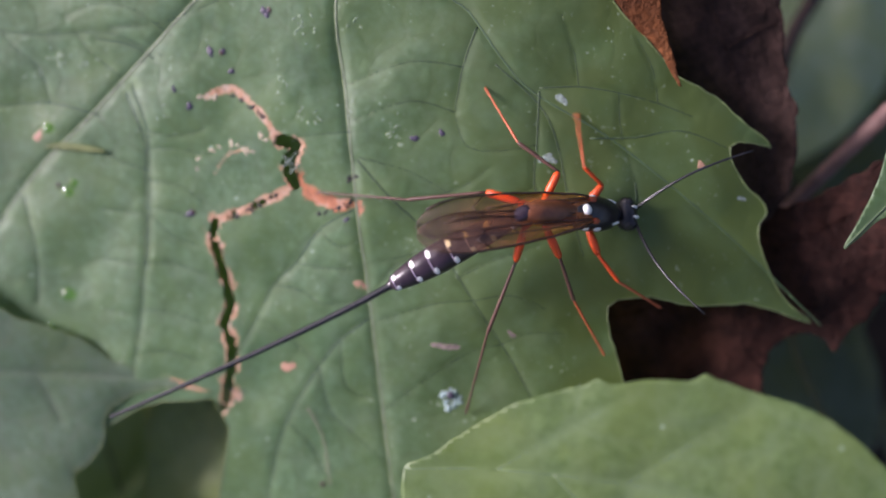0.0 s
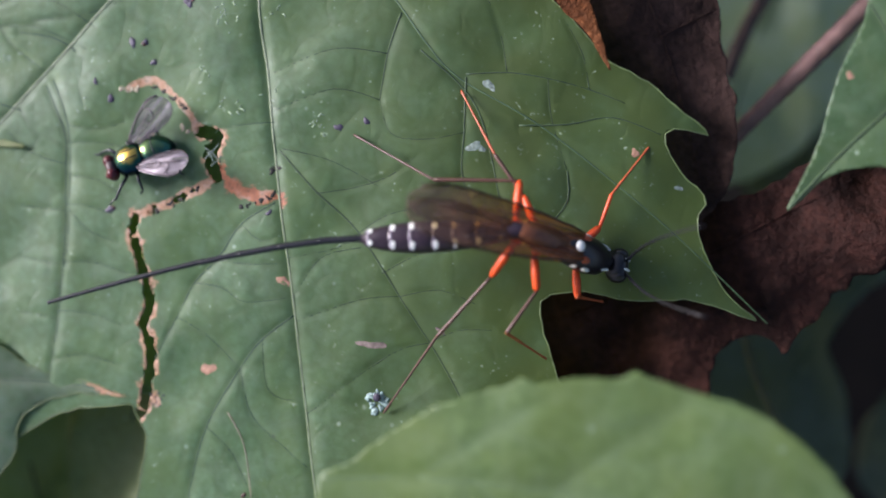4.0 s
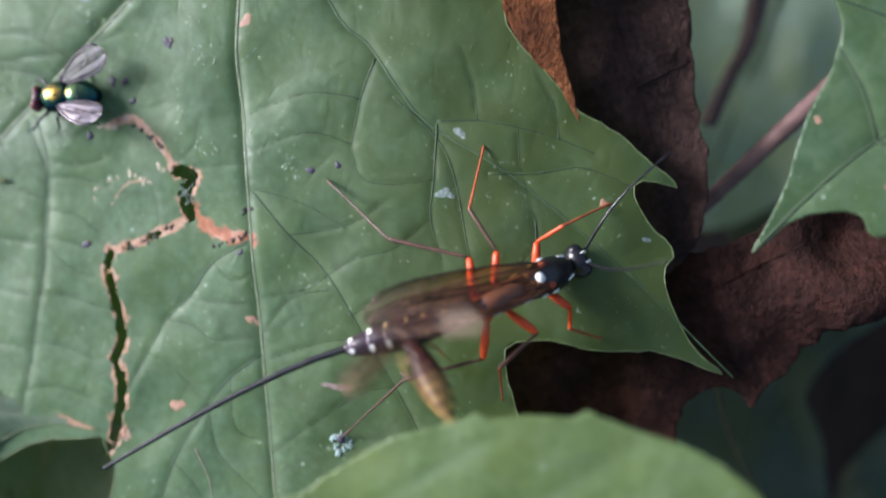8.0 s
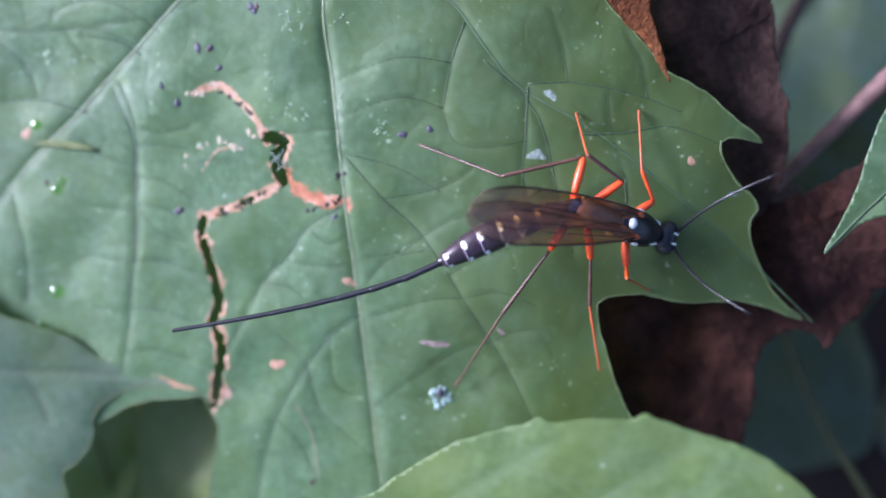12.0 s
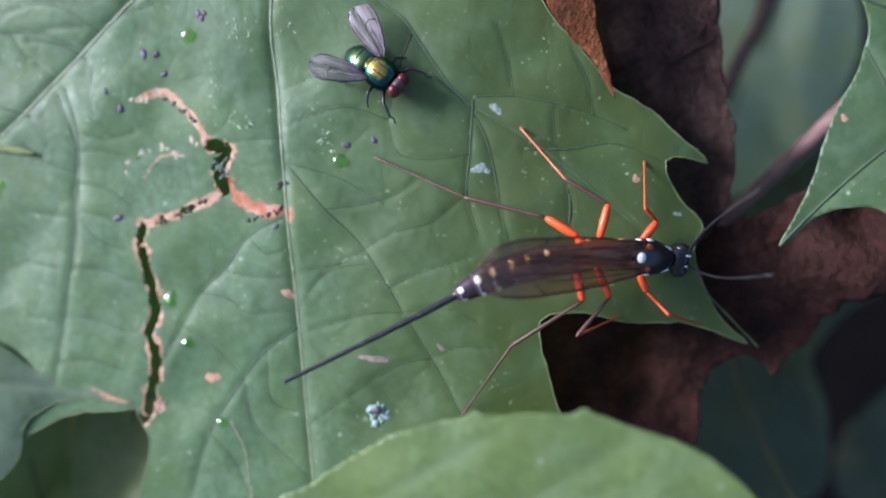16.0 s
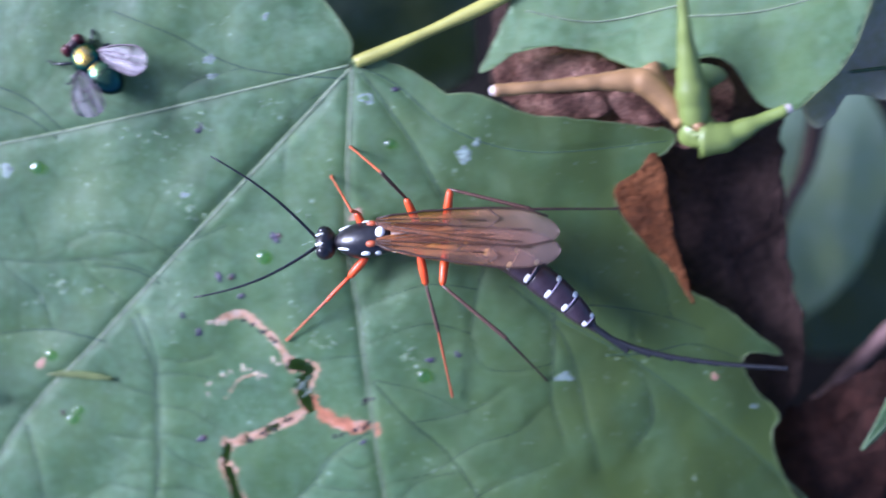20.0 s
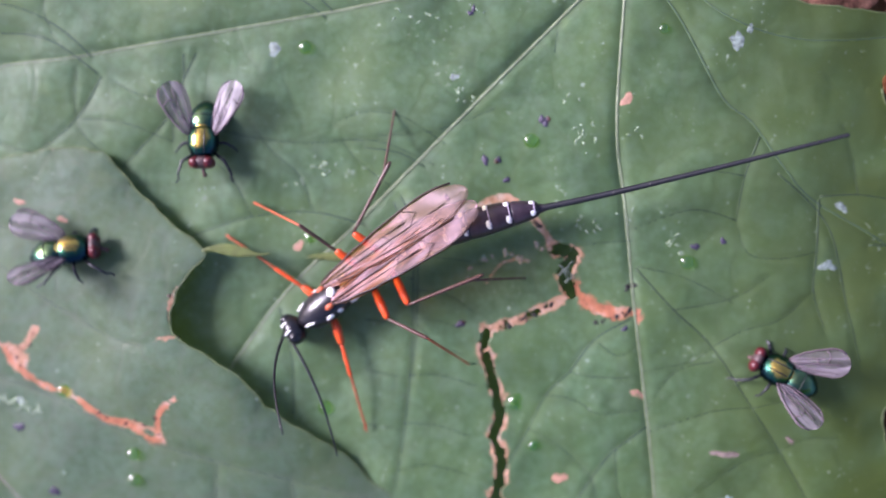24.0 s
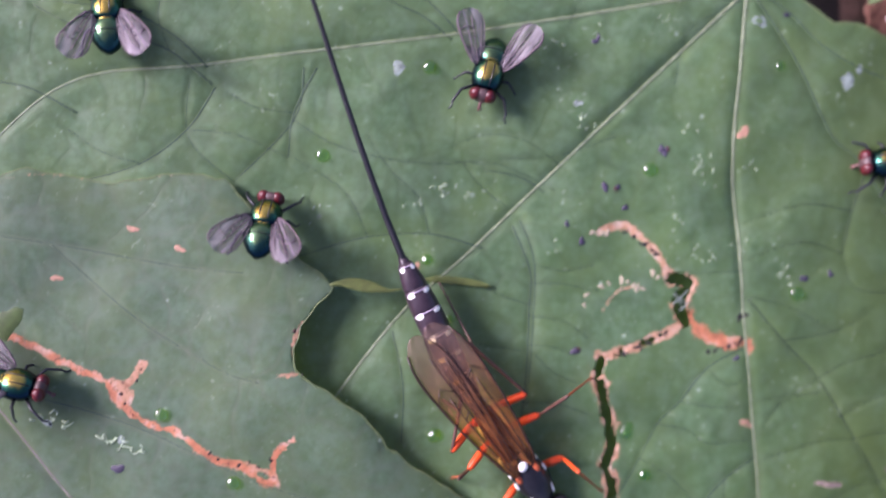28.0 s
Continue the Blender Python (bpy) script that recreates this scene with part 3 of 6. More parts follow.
# ---- the large leaf on which the insects sit ----
big_leaf = thing("lobed_leaf", "large lobed green leaf with a brown-edged tear", "leaf")
mid = smooth_line(path("""584,-307 561,-11 574,142 589,332 612,550 639,838 690,1250"""), 14)
left_rib = smooth_line(path("""584,-307 279,-18 80,174 -62,307 -250,560"""), 14)
up_rib = smooth_line(path("""583,-310 304,-259 53,-216 -395,-151 -658,-101 -900,150"""), 14)
right_rib = smooth_line(path("""597,-300 677,-182 751,-44 802,0 862,86 917,146 1063,238 1258,403 1439,584"""), 14)
rup_rib = smooth_line(path("""602,-304 661,-272 757,-189 904,-143 1135,-152"""), 14)
side_veins = [smooth_line(path(p), 14) for p in (
    """593,261 660,338 731,409 802,522 853,604 903,697 943,790""",
    """582,353 518,389 470,451 426,493 393,555 349,629""",
    """610,554 552,596 509,648 443,754 409,861 397,935""",
    """153,130 186,212 186,275 181,400 164,547 143,664""",
    """925,137 996,136 1066,148 1136,168 1197,193""",
    """925,142 920,238 915,308 935,379""",
    """816,27 790,97 774,177""",
    """-63,323 -43,420 -45,527""",
    """211,69 168,42 104,31""",
    """-386,-115 -461,-173 -520,-191 -598,-200 -695,-247""",
    """-381,-110 -430,-34 -509,27 -606,58""",
    """40,-204 -11,-244 -73,-272 -164,-330""",
    """-202,-148 -242,-67 -251,13""",
    """-621,-60 -694,-99 -752,-112 -829,-116""",
    """100,172 3,147 -109,153 -220,185 -270,200""",
    """167,120 194,202 190,356 181,459""",
    """-225,-148 -242,-54 -347,57""",
    """53,-216 -16,-281 -108,-312 -264,-336""",
    """-395,-146 -455,-201 -537,-242 -644,-253""",
    """848,93 941,192 980,354 1003,442""",
    """571,-286 390,-314 262,-380 162,-424""",
    """1096,309 1096,360 1066,400""",
    """1015,228 1096,228 1177,218 1258,249"""
)]
cross_veins = [smooth_line(path(p), 12) for p in (
    """584,210 505,215 473,225""",
    """190,235 250,236 314,249""",
    """184,347 225,350 274,366""",
    """174,452 234,454 298,475""",
    """161,542 221,546 285,569""",
    """151,632 208,622 284,643""",
    """92,442 174,457""",
    """95,347 180,358""",
    """89,542 160,555""",
    """426,493 479,503 521,528 595,523""",
    """470,451 522,461 601,461""",
    """518,389 554,420 599,409""",
    """731,409 690,435 606,451""",
    """802,522 730,527 615,564""",
    """660,338 732,328 793,308 834,278""",
    """731,409 783,379 854,359 915,308""",
    """774,177 693,156 584,190""",
    """790,97 694,86 580,124""",
    """853,604 781,625 629,730""",
    """802,522 873,512 934,537""",
    """853,604 904,583 964,584""",
    """772,481 833,450 924,420""",
    """552,596 561,689 624,709""",
    """509,648 529,732 591,793 628,824""",
    """443,754 485,795 516,858""",
    """393,555 446,586 509,648""",
    """920,238 855,248 794,237 774,177""",
    """1066,148 1071,218 1096,309""",
    """996,136 986,68 966,8""",
    """1136,168 1126,107 1096,47""",
    """3,147 -18,81 -70,31 -111,-29""",
    """-109,153 -150,73 -241,13""",
    """194,202 251,212 303,201""",
    """189,294 252,305 294,335""",
    """190,356 232,398 285,418""",
    """189,274 127,254 75,213""",
    """-430,-34 -341,-25 -251,13""",
    """-509,27 -577,8 -636,-31""",
    """-461,-173 -481,-232 -471,-282""",
    """249,27 175,-23 103,-33 42,-11""",
    """146,100 94,59 63,19""",
    """-242,-67 -312,-76 -362,-105""",
    """-242,-54 -160,-8 -24,19 145,17""",
    """-347,57 -427,-21 -422,-147""",
    """251,-231 286,-289 390,-314""",
    """451,-132 477,-231 561,-277""",
    """341,-34 234,3 129,10""",
    """230,65 128,20 22,17""",
    """596,257 684,281 767,327""",
    """734,435 660,454 606,530"""
)]
# besides sinking, these folds have their shade painted with the dark vein colour
folds = [smooth_line(path(p), 14) for p in ("""528,-246 455,-188 362,-104 289,-41""", """562,33 569,124 576,205""")]
crack_a, crack_b, crack_c = (smooth_line(path(p), 8) for p in ("""315,733 326,706 343,621 329,568 341,525 323,441 315,399 319,375""", """319,375 341,363 390,348 450,318 473,300""", """473,303 464,269 478,233 451,224"""))
crack_d, crack_e, crack_f = (smooth_line(path(p), 8) for p in ("""451,224 415,175 378,139 357,126 313,141""", """477,295 534,339 592,342""", """321,283 349,247 381,240"""))
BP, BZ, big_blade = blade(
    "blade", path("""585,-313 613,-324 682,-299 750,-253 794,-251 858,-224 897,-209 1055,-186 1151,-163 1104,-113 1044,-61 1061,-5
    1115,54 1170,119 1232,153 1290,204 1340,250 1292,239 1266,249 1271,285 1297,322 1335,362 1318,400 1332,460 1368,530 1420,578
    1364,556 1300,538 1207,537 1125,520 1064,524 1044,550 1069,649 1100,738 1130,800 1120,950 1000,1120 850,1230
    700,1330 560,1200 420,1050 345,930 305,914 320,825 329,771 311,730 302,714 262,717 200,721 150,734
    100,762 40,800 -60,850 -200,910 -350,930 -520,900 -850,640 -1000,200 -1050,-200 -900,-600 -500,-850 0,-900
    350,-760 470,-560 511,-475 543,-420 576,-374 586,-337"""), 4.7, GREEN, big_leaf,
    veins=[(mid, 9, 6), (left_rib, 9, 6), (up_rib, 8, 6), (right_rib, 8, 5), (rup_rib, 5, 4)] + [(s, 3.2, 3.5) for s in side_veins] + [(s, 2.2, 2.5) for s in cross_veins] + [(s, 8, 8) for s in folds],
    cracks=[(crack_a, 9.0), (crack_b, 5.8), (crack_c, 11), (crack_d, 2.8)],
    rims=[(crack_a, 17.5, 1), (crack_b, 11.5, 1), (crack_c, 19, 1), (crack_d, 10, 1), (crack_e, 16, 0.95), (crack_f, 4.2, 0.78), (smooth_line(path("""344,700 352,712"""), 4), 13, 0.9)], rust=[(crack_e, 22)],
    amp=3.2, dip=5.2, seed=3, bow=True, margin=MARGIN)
on_big = height_at(BP, BZ)
rib("midrib", mid, 3.0, 1.8, VEIN_PALE, big_leaf, on_big, -1.0, "pale midrib")
rib("main_vein", left_rib, 3.4, 2.2, VEIN_PALE, big_leaf, on_big, -1.0)
rib("main_vein", up_rib, 3.2, 2.0, VEIN_PALE, big_leaf, on_big, -1.0)
rib("main_vein", right_rib, 2.4, 1.2, VEIN_MID, big_leaf, on_big, -0.6)
rib("main_vein", rup_rib, 2.2, 1.0, VEIN_MID, big_leaf, on_big, -0.5)
# veins right of u 560 take the darker vein colour and thicker ribs
for s in side_veins:
    right_half = s[:, 0].mean() > 560
    rib("side_vein", s, 2.0 if right_half else 1.7, 1.0, VEIN_DARK if right_half else VEIN_SOFT, big_leaf, on_big, -0.5)
for s in cross_veins:
    right_half = s[:, 0].mean() > 560
    rib("cross_vein", s, 1.0 if right_half else 0.8, 0.5, VEIN_DARK if right_half else VEIN_SOFT, big_leaf, on_big, -0.25)
rib("tan_streak", smooth_line(path("""486,727 512,784 524,879"""), 8), 1.3, 0.7, FLECK, big_leaf, on_big, 0.2)
for i, (u, v) in enumerate(path("""347,58 323,57 361,95 276,354 252,126 280,158 426,-11 12,302 571,370 700,223 750,214 510,876
    301,-206 433,-7 660,-264 438,-13 307,-214 269,358 428,-13 343,61 274,358 322,59""")):
    patch("dark_spot", u, v, (4.5, 6, 5.2, 4)[i % 4], SPOT_BROWN if i % 4 == 3 else SPOT_DARK, big_leaf, on_big, i, 1.3, i * 1.1, label="dark purple leaf spot")
for i, (u, v) in enumerate(path("""937,263 965,157 1213,280 449,649 1288,342 780,-146 330,-332 333,-302 608,-250 437,-401 579,-45
    593,492 799,-165 -56,-151 950,267 772,-141 -24,209 270,-93""")):
    patch("pale_spot", u, v, (9, 8, 6, 10, 5)[i % 5], SPOT_TAN if i in (2, 3, 10, 11, 16) else SPOT_PALE, big_leaf, on_big, i + 40, 1.4, i * 0.9, 0.45, label="pale worn leaf spot")
patch("mauve_streak", 752, 606, 7, SPOT_MAUVE, big_leaf, on_big, 71, 3.4, 0.15, 0.5, "brown-mauve worn streak")
patch("mauve_streak", 872, 584, 5, SPOT_MAUVE, big_leaf, on_big, 72, 1.8, 0.6, 0.5, "brown-mauve worn streak")
rnd = random.Random(8)
for u, v in path("""41,60 -27,90 531,182 502,18 652,214 458,119 286,-67 14,48 228,-201 313,-223 289,-61 63,70
    12,60 -200,114 478,-49 423,-254 506,13 184,-218 592,14 495,174 661,216 569,165 230,161 513,33"""):
    for k in range(4):
        p = [(u + rnd.uniform(-18, 18), v + rnd.uniform(-18, 18))]
        for _ in range(2):
            p.append((p[-1][0] + rnd.uniform(-6, 6), p[-1][1] + rnd.uniform(-6, 6)))
        rib("pale_track", smooth_line(p, 5), 1.3, 0.8, SCRIBBLE, big_leaf, on_big, -0.1)
for i, (u, v) in enumerate(path("""300,141 310,145 328,142 291,255 318,240 332,234 356,228 378,237 394,243 287,274 413,214 423,222
    320,143 368,231 384,242""")):
    patch("pale_fleck", u, v, (3.6, 2.6, 4.2, 3)[i % 4], FLECK, big_leaf, on_big, i + 300, 1.7, i * 0.8, 0.7)

# dark patches paint the darkness of small holes; the blade isn't cut
for i, (u, v) in enumerate(path("""357,140 363,140 378,148 390,160 398,162 408,167 411,173 419,180 415,175 361,363 368,360 382,351
    388,349 393,354 407,343 418,336 427,329 438,325 568,342 557,348 546,352 530,358 519,359 535,354
    579,338 588,334 573,346 577,298 583,294 589,291 580,290 576,293""")):
    patch("dark_fleck", u, v, (1.8, 2.8, 3.8, 2.4, 4.2)[i % 5], HOLE_DARK, big_leaf, on_big, i + 200, 1.4, i * 2.3, 0.9)
for i, (u, v) in enumerate(path("""338,696 345,702 352,694 356,704 347,711 340,714 361,698 353,716""")):
    patch("dark_fleck", u, v, 1.9, SPOT_DARK, big_leaf, on_big, i + 240, 1.2, i * 1.3, 0.9)

# strands left across the tear
cu, cv = np.mean(crack_c, 0)
for a, b in (((-16, 14), (12, -14)), ((-14, -6), (14, 20)), ((-4, 26), (16, 8)), ((-10, 2), (2, 22))):
    rib("dry_strand", smooth_line([(cu + a[0], cv + a[1]), (cu + (a[0] + b[0]) / 2 + 2, cv + (a[1] + b[1]) / 2), (cu + b[0], cv + b[1])], 6), 1.3, 0.9, SPOT_PALE, big_leaf, lambda u, v: -1.0)

# petiole of the large leaf
pl = smooth_line(path("""593,-314 665,-338 845,-408 1060,-501"""), 12)
v, f = tube([W(a, b, 4 + 14 * i / len(pl)) for i, (a, b) in enumerate(pl)], [(11 + 1.5 * math.sin(i * 0.4)) * U for i in range(len(pl))], 12)
mesh_object("petiole", v, f, PETIOLE, big_leaf, "smooth yellow-green leaf stalk")

# ---- the overlapping leaf, its green greyed for the sky's sheen ----
grey_leaf = thing("overlapping_leaf", "pointed leaf, grey sky sheen put into its green, brown tear across it", "leaf")
LR = [smooth_line(path(p), 14) for p in ("""-971,227 -783,439 -659,596 -532,745 -362,919""", """-879,385 -782,414 -537,485 -308,588 -44,667 174,731 269,774""", """-872,138 -775,152 -679,166 -454,205 -345,214""", """-683,166 -534,294 -386,384 -317,405""", """-187,630 -197,723 -228,774""", """-542,730 -568,833 -580,918""", """-462,813 -290,868 -229,900""", """-49,672 -33,776""")]
lcrack, lcrack_b = smooth_line(path("""-780,315 -707,345 -644,380 -585,407 -571,430 -547,455 -512,480 -458,495 -398,541 -348,552 -298,588 -287,532
    -257,506"""), 8), smooth_line(path("""-576,410 -546,410 -521,374"""), 8)
LP, LZ, _ = blade("blade", path("""-900,250 -773,55 -676,44 -579,58 -471,42 -383,51 -343,95 -265,174 -193,236 -223,278 -251,324 -256,364
    -241,394 -186,430 -125,476 -84,527 -44,558 49,621 122,694 185,726 279,780 185,751 112,751 60,774
    34,830 -2,861 -43,881 -48,945 -60,1100 -300,1250 -700,1100 -1000,700"""), 6.5, SHEEN_GREEN, grey_leaf, 13, veins=[(LR[0], 7, 5), (LR[1], 7, 5)] + [(s, 4, 4) for s in LR[2:]],
    cracks=[(lcrack, 2.6)], rims=[(lcrack, 8.5, 1), (lcrack_b, 8.5, 1), (smooth_line(path("""-571,425 -541,430 -562,450"""), 8), 12, 0.9), (smooth_line(path("""-393,544 -348,555 -303,562 -288,583"""), 8), 12, 0.85), (smooth_line(path("""-241,299 -253,324 -256,359 -246,386 -286,394"""), 8), 7, 0.85), (smooth_line(path("""-773,55 -676,44 -579,58 -471,42"""), 8), 4, 0.6), (smooth_line(path("""211,740 279,780"""), 8), 12, 0.9)], rust=[(lcrack, 8)],
    lifts=[(-215, 390, 46, 240), (-60, 560, 10, 150), (211, 740, -7, 190)], amp=2.5, dip=5, seed=11, curl=6, ragged=2.2, margin=MARGIN)
on_grey = height_at(LP, LZ)
for i, s in enumerate(LR):
    rib("leaf_vein", s, (2.2, 1.7)[i] if i < 2 else 1.5, 1.0, VEIN_TAN if i < 1 else VEIN_MID, grey_leaf, on_grey, -0.7)
# third patch paints a see-through hole's dark green onto the uncut blade
for i, (u, v) in enumerate(path("""-564,561 -501,684 -755,305""")):
    patch("dark_spot" if i < 2 else "gap", u, v, 9 if i < 2 else 24, SPOT_DARK if i < 2 else GAP_GREEN, grey_leaf, on_grey, i + 80, 1.1, i)
for i, (u, v) in enumerate(path("""-672,226 -458,173 -541,139 -473,860 -686,480 -558,510 -213,764""")):
    patch("pale_spot", u, v, 5.5, SPOT_TAN if i < 3 else SPOT_PALE, grey_leaf, on_grey, i + 90, 1.8, 0.2 * i, 0.45)
# the tear's small holes, painted as dark patches too
for i, (u, v) in enumerate(path("""-554,408 -531,405 -524,384 -558,428 -551,445 -388,542 -370,548 -352,552 -333,545 -318,555 -306,567 -296,542
    -291,573 -403,531 -537,465 -256,314 -241,390""")):
    patch("dark_fleck", u, v, (1.7, 2.3, 1.5, 2.9)[i % 4], HOLE_DARK if i % 3 else SPOT_BROWN, grey_leaf, on_grey, i + 260, 1.6, i * 2.1, 0.9)
for u, v in path("""-695,470 -668,480 -592,507 -563,513 -526,526 -446,760 -729,636 -244,769"""):
    for k in range(4):
        p = [(u + rnd.uniform(-16, 16), v + rnd.uniform(-10, 10))]
        for _ in range(4):
            p.append((p[-1][0] + rnd.uniform(-8, 8), p[-1][1] + rnd.uniform(-6, 6)))
        rib("pale_track", smooth_line(p, 5), 1.5, 1.1, SCRIBBLE, grey_leaf, on_grey, 0.1)
# its curled rim beside the hole
fl = path("""-200,235 -165,222 -125,226 -89,241 -64,238 -84,245 -135,245 -175,235""")
blade("curled_rim", fl, 5, RIM_OLIVE, grey_leaf, 48, amp=1, dip=0, seed=14, thick=3, ragged=0.5)
leaf_tip = thing("leaf_tip", "narrow yellow-green leaf tip with a brown point", "leaf")
blade("blade", path("""-10,229 36,222 96,232 114,242 46,236"""), 4, RIM_OLIVE, leaf_tip, 9, amp=0.5, dip=0, seed=15, thick=3, ragged=0.4)

# ---- the toothed leaf close to the lens ----
fore_leaf = thing("toothed_leaf", "fresh green leaf with a toothed edge, close by", "leaf")
FR = [smooth_line(sink(path(p), 190, 250), 14) for p in ("""676,807 859,806 1046,825 1273,873 1449,949""", """831,805 951,730 1042,678""", """1046,825 1179,734 1249,693""", """926,811 1002,894 1098,1007""")]
FP, FZ, _ = blade("blade", sink(path("""671,806 715,782 800,725 866,688 950,663 977,656 998,644 1023,653 1087,644 1150,646 1174,632 1194,644
    1265,667 1327,684 1379,711 1441,764 1486,823 1532,924 1521,1060 1371,1166 1104,1223 916,1167 768,1100 690,980 668,880"""), 190, 250), 9, FRESH, fore_leaf, 250, veins=[(FR[0], 8, 7)] + [(s, 5, 6) for s in FR[1:]], amp=3, dip=5, seed=21, ragged=1.0)
on_fore = height_at(FP, FZ)
for s in FR:
    rib("leaf_vein", s, 1.9, 0.9, VEIN_FRESH, fore_leaf, on_fore, -1.2)

# ---- the pointed leaf beside it ----
right_leaf = thing("pointed_leaf", "mid-green leaf with long pointed lobes", "leaf")
RR = [smooth_line(path(p), 14) for p in ("""1460,407 1557,306 1653,224 1842,92 2011,22""", """1541,-29 1645,15 1841,82""", """1653,224 1630,144 1594,75""", """1653,224 1753,283 1805,383""")]
RP, RZ, _ = blade("blade", path("""1705,-206 1668,-167 1641,-89 1614,-54 1541,-29 1581,-10 1595,45 1580,105 1539,195 1507,307 1460,407 1524,355
    1597,339 1632,350 1650,380 1725,374 1857,442 2040,238 2021,-153 1825,-297"""), 7, RIGHT_GREEN, right_leaf, 0, veins=[(s, 6, 5) for s in RR], amp=3, dip=6, seed=31, ragged=1.0)
on_right = height_at(RP, RZ)
for s in RR:
    rib("leaf_vein", s, 2.6, 1.2, VEIN_DARK, right_leaf, on_right, 0.3)
for i, (u, v) in enumerate(((1672, 300), (1700, 180), (1560, 190))):
    patch("tan_spot", u, v, 6, SPOT_TAN, right_leaf, on_right, i + 60, lift=0.45)

# ---- the pale leaf and the cut shoots behind the base ----
top_leaf = thing("pale_leaf", "pale green leaf with a wavy edge behind the stalk", "leaf")
TR = [smooth_line(path(p), 14) for p in ("""1181,-297 1154,-394 1138,-536 1130,-620""", """1168,-364 1296,-367 1438,-398""", """1159,-384 1009,-363 893,-388""")]
TP, TZ, _ = blade("blade", path("""812,-283 843,-351 869,-408 898,-521 1064,-634 1346,-617 1494,-488 1461,-340 1428,-271 1380,-225 1337,-193 1290,-210
    1257,-255 1233,-286 1191,-293 1132,-275 1075,-280 1017,-309 969,-321 915,-324 861,-312"""), 9, PALE_GREEN, top_leaf, 10, veins=[(s, 5, 5) for s in TR], amp=5, dip=6, seed=41, margin=MARGIN)
on_top = height_at(TP, TZ)
for s in TR:
    rib("leaf_vein", s, 2.4, 1.2, VEIN_PALE, top_leaf, on_top, 0.3)

shoot = thing("plant_shoot", "yellow-green shoot node with cut leaf stalks", "shoot")


def stalk(name, text, z0, z1, radii, material, parent, label="", sides=12):
    line = smooth_line(path(text) if isinstance(text, str) else text, 10)
    n = len(line)
    rad = np.interp(np.linspace(0, 1, n), np.linspace(0, 1, len(radii)), radii)
    v, f = tube([W(a, b, z0 + (z1 - z0) * i / (n - 1) + 1.2 * math.sin(i * 1.3)) for i, (a, b) in enumerate(line)], [r * U * (1 + 0.05 * math.sin(i * 2.1)) for i, r in enumerate(rad)], sides)
    return mesh_object(name, v, f, material, parent, label)


stalk("cut_stalk", """836,-253 936,-256 1046,-260 1098,-251 1158,-187""", 45, 30, (11, 11, 14, 24, 18), SHOOT_BROWN, shoot, "brown cut stalk with a white end")
stalk("upright_stalk", """1148,-405 1153,-331 1163,-257 1174,-186""", 110, 40, (7, 10, 17, 28, 26), SHOOT, shoot)
stalk("side_stalk", """1322,-199 1264,-175 1222,-157 1184,-157""", 60, 42, (10, 12, 22, 34), SHOOT, shoot)
stalk("old_stalk", """1100,-280 1122,-231 1154,-182""", 20, 35, (20, 18, 14), SHOOT_BROWN, shoot)
blade("bract", path("""1185,-285 1231,-264 1193,-233 1160,-239"""), 6, FRESH, shoot, 20, amp=2, dip=0, seed=43, thick=6)
nu, nv = path("""1180,-167""")[0]
bm = bmesh.new()
ellipsoid(bm, W(nu, nv, 40), (34 * U, 30 * U, 26 * U), 20, 14)
for w in bm.verts:
    w.co += (w.co - W(nu, nv, 40)) * 0.12 * math.sin(w.co.x * 9000) * math.cos(w.co.y * 8000)
part("node", bm, SHOOT, shoot)
bm = bmesh.new()
ellipsoid(bm, W(nu - 4, nv - 10, 62), (11 * U, 9 * U, 8 * U), 12, 8)
part("bud", bm, SHOOT_BROWN, shoot, "small brown bud")
for text, z in (("""836,-253 936,-256 1046,-260 1098,-251 1158,-187""", 45), ("""1322,-199 1264,-175 1222,-157 1184,-157""", 60)):
    a, b = path(text)[0]
    bm = bmesh.new()
    ellipsoid(bm, W(a, b, z), (9.5 * U, 10 * U, 10 * U), 12, 8)
    part("stub", bm, STUB, shoot, "white cut end")

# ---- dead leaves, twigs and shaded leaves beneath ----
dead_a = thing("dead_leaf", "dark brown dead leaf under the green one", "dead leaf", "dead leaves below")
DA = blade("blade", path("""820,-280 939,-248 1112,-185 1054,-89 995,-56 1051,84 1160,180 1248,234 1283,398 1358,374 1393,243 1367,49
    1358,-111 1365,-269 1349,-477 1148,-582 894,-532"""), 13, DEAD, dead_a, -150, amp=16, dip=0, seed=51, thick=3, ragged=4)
for text in ("1150,-540 1185,-300 1225,-60 1290,150 1330,330", "1190,-270 1270,-330 1340,-370", "1215,-110 1290,-150 1345,-180", "1225,-60 1140,-110 1080,-130", "1262,70 1320,40 1360,20"):
    rib("leaf_vein", smooth_line(path(text), 14), 3.0, 1.6, DEAD, dead_a, height_at(*DA[:2]), 1.0)
bark = thing("bark_flake", "flaky pinkish brown bark piece", "bark", "dead leaves below")
blade("flake", path("""829,-286 921,-341 971,-329 1060,-315 1158,-290 1246,-257 1235,-168 1155,-141 1056,-175 906,-192"""), 9, BARK, bark, -50, amp=7, dip=0, seed=52, thick=10, ragged=3)
for i, text in enumerate(("880,-300 980,-318 1050,-282 960,-250 890,-262", "1040,-240 1130,-258 1200,-215 1120,-185 1050,-200", "930,-230 1010,-242 1030,-205 950,-200")):
    blade("loose_flake", path(text), 9, BARK, bark, -34 + 3 * i, amp=4, dip=0, seed=56 + i, thick=5, ragged=3)
dead_o = thing("dead_leaf", "orange-brown dead leaf edge with a short stalk", "dead leaf", "dead leaves below")
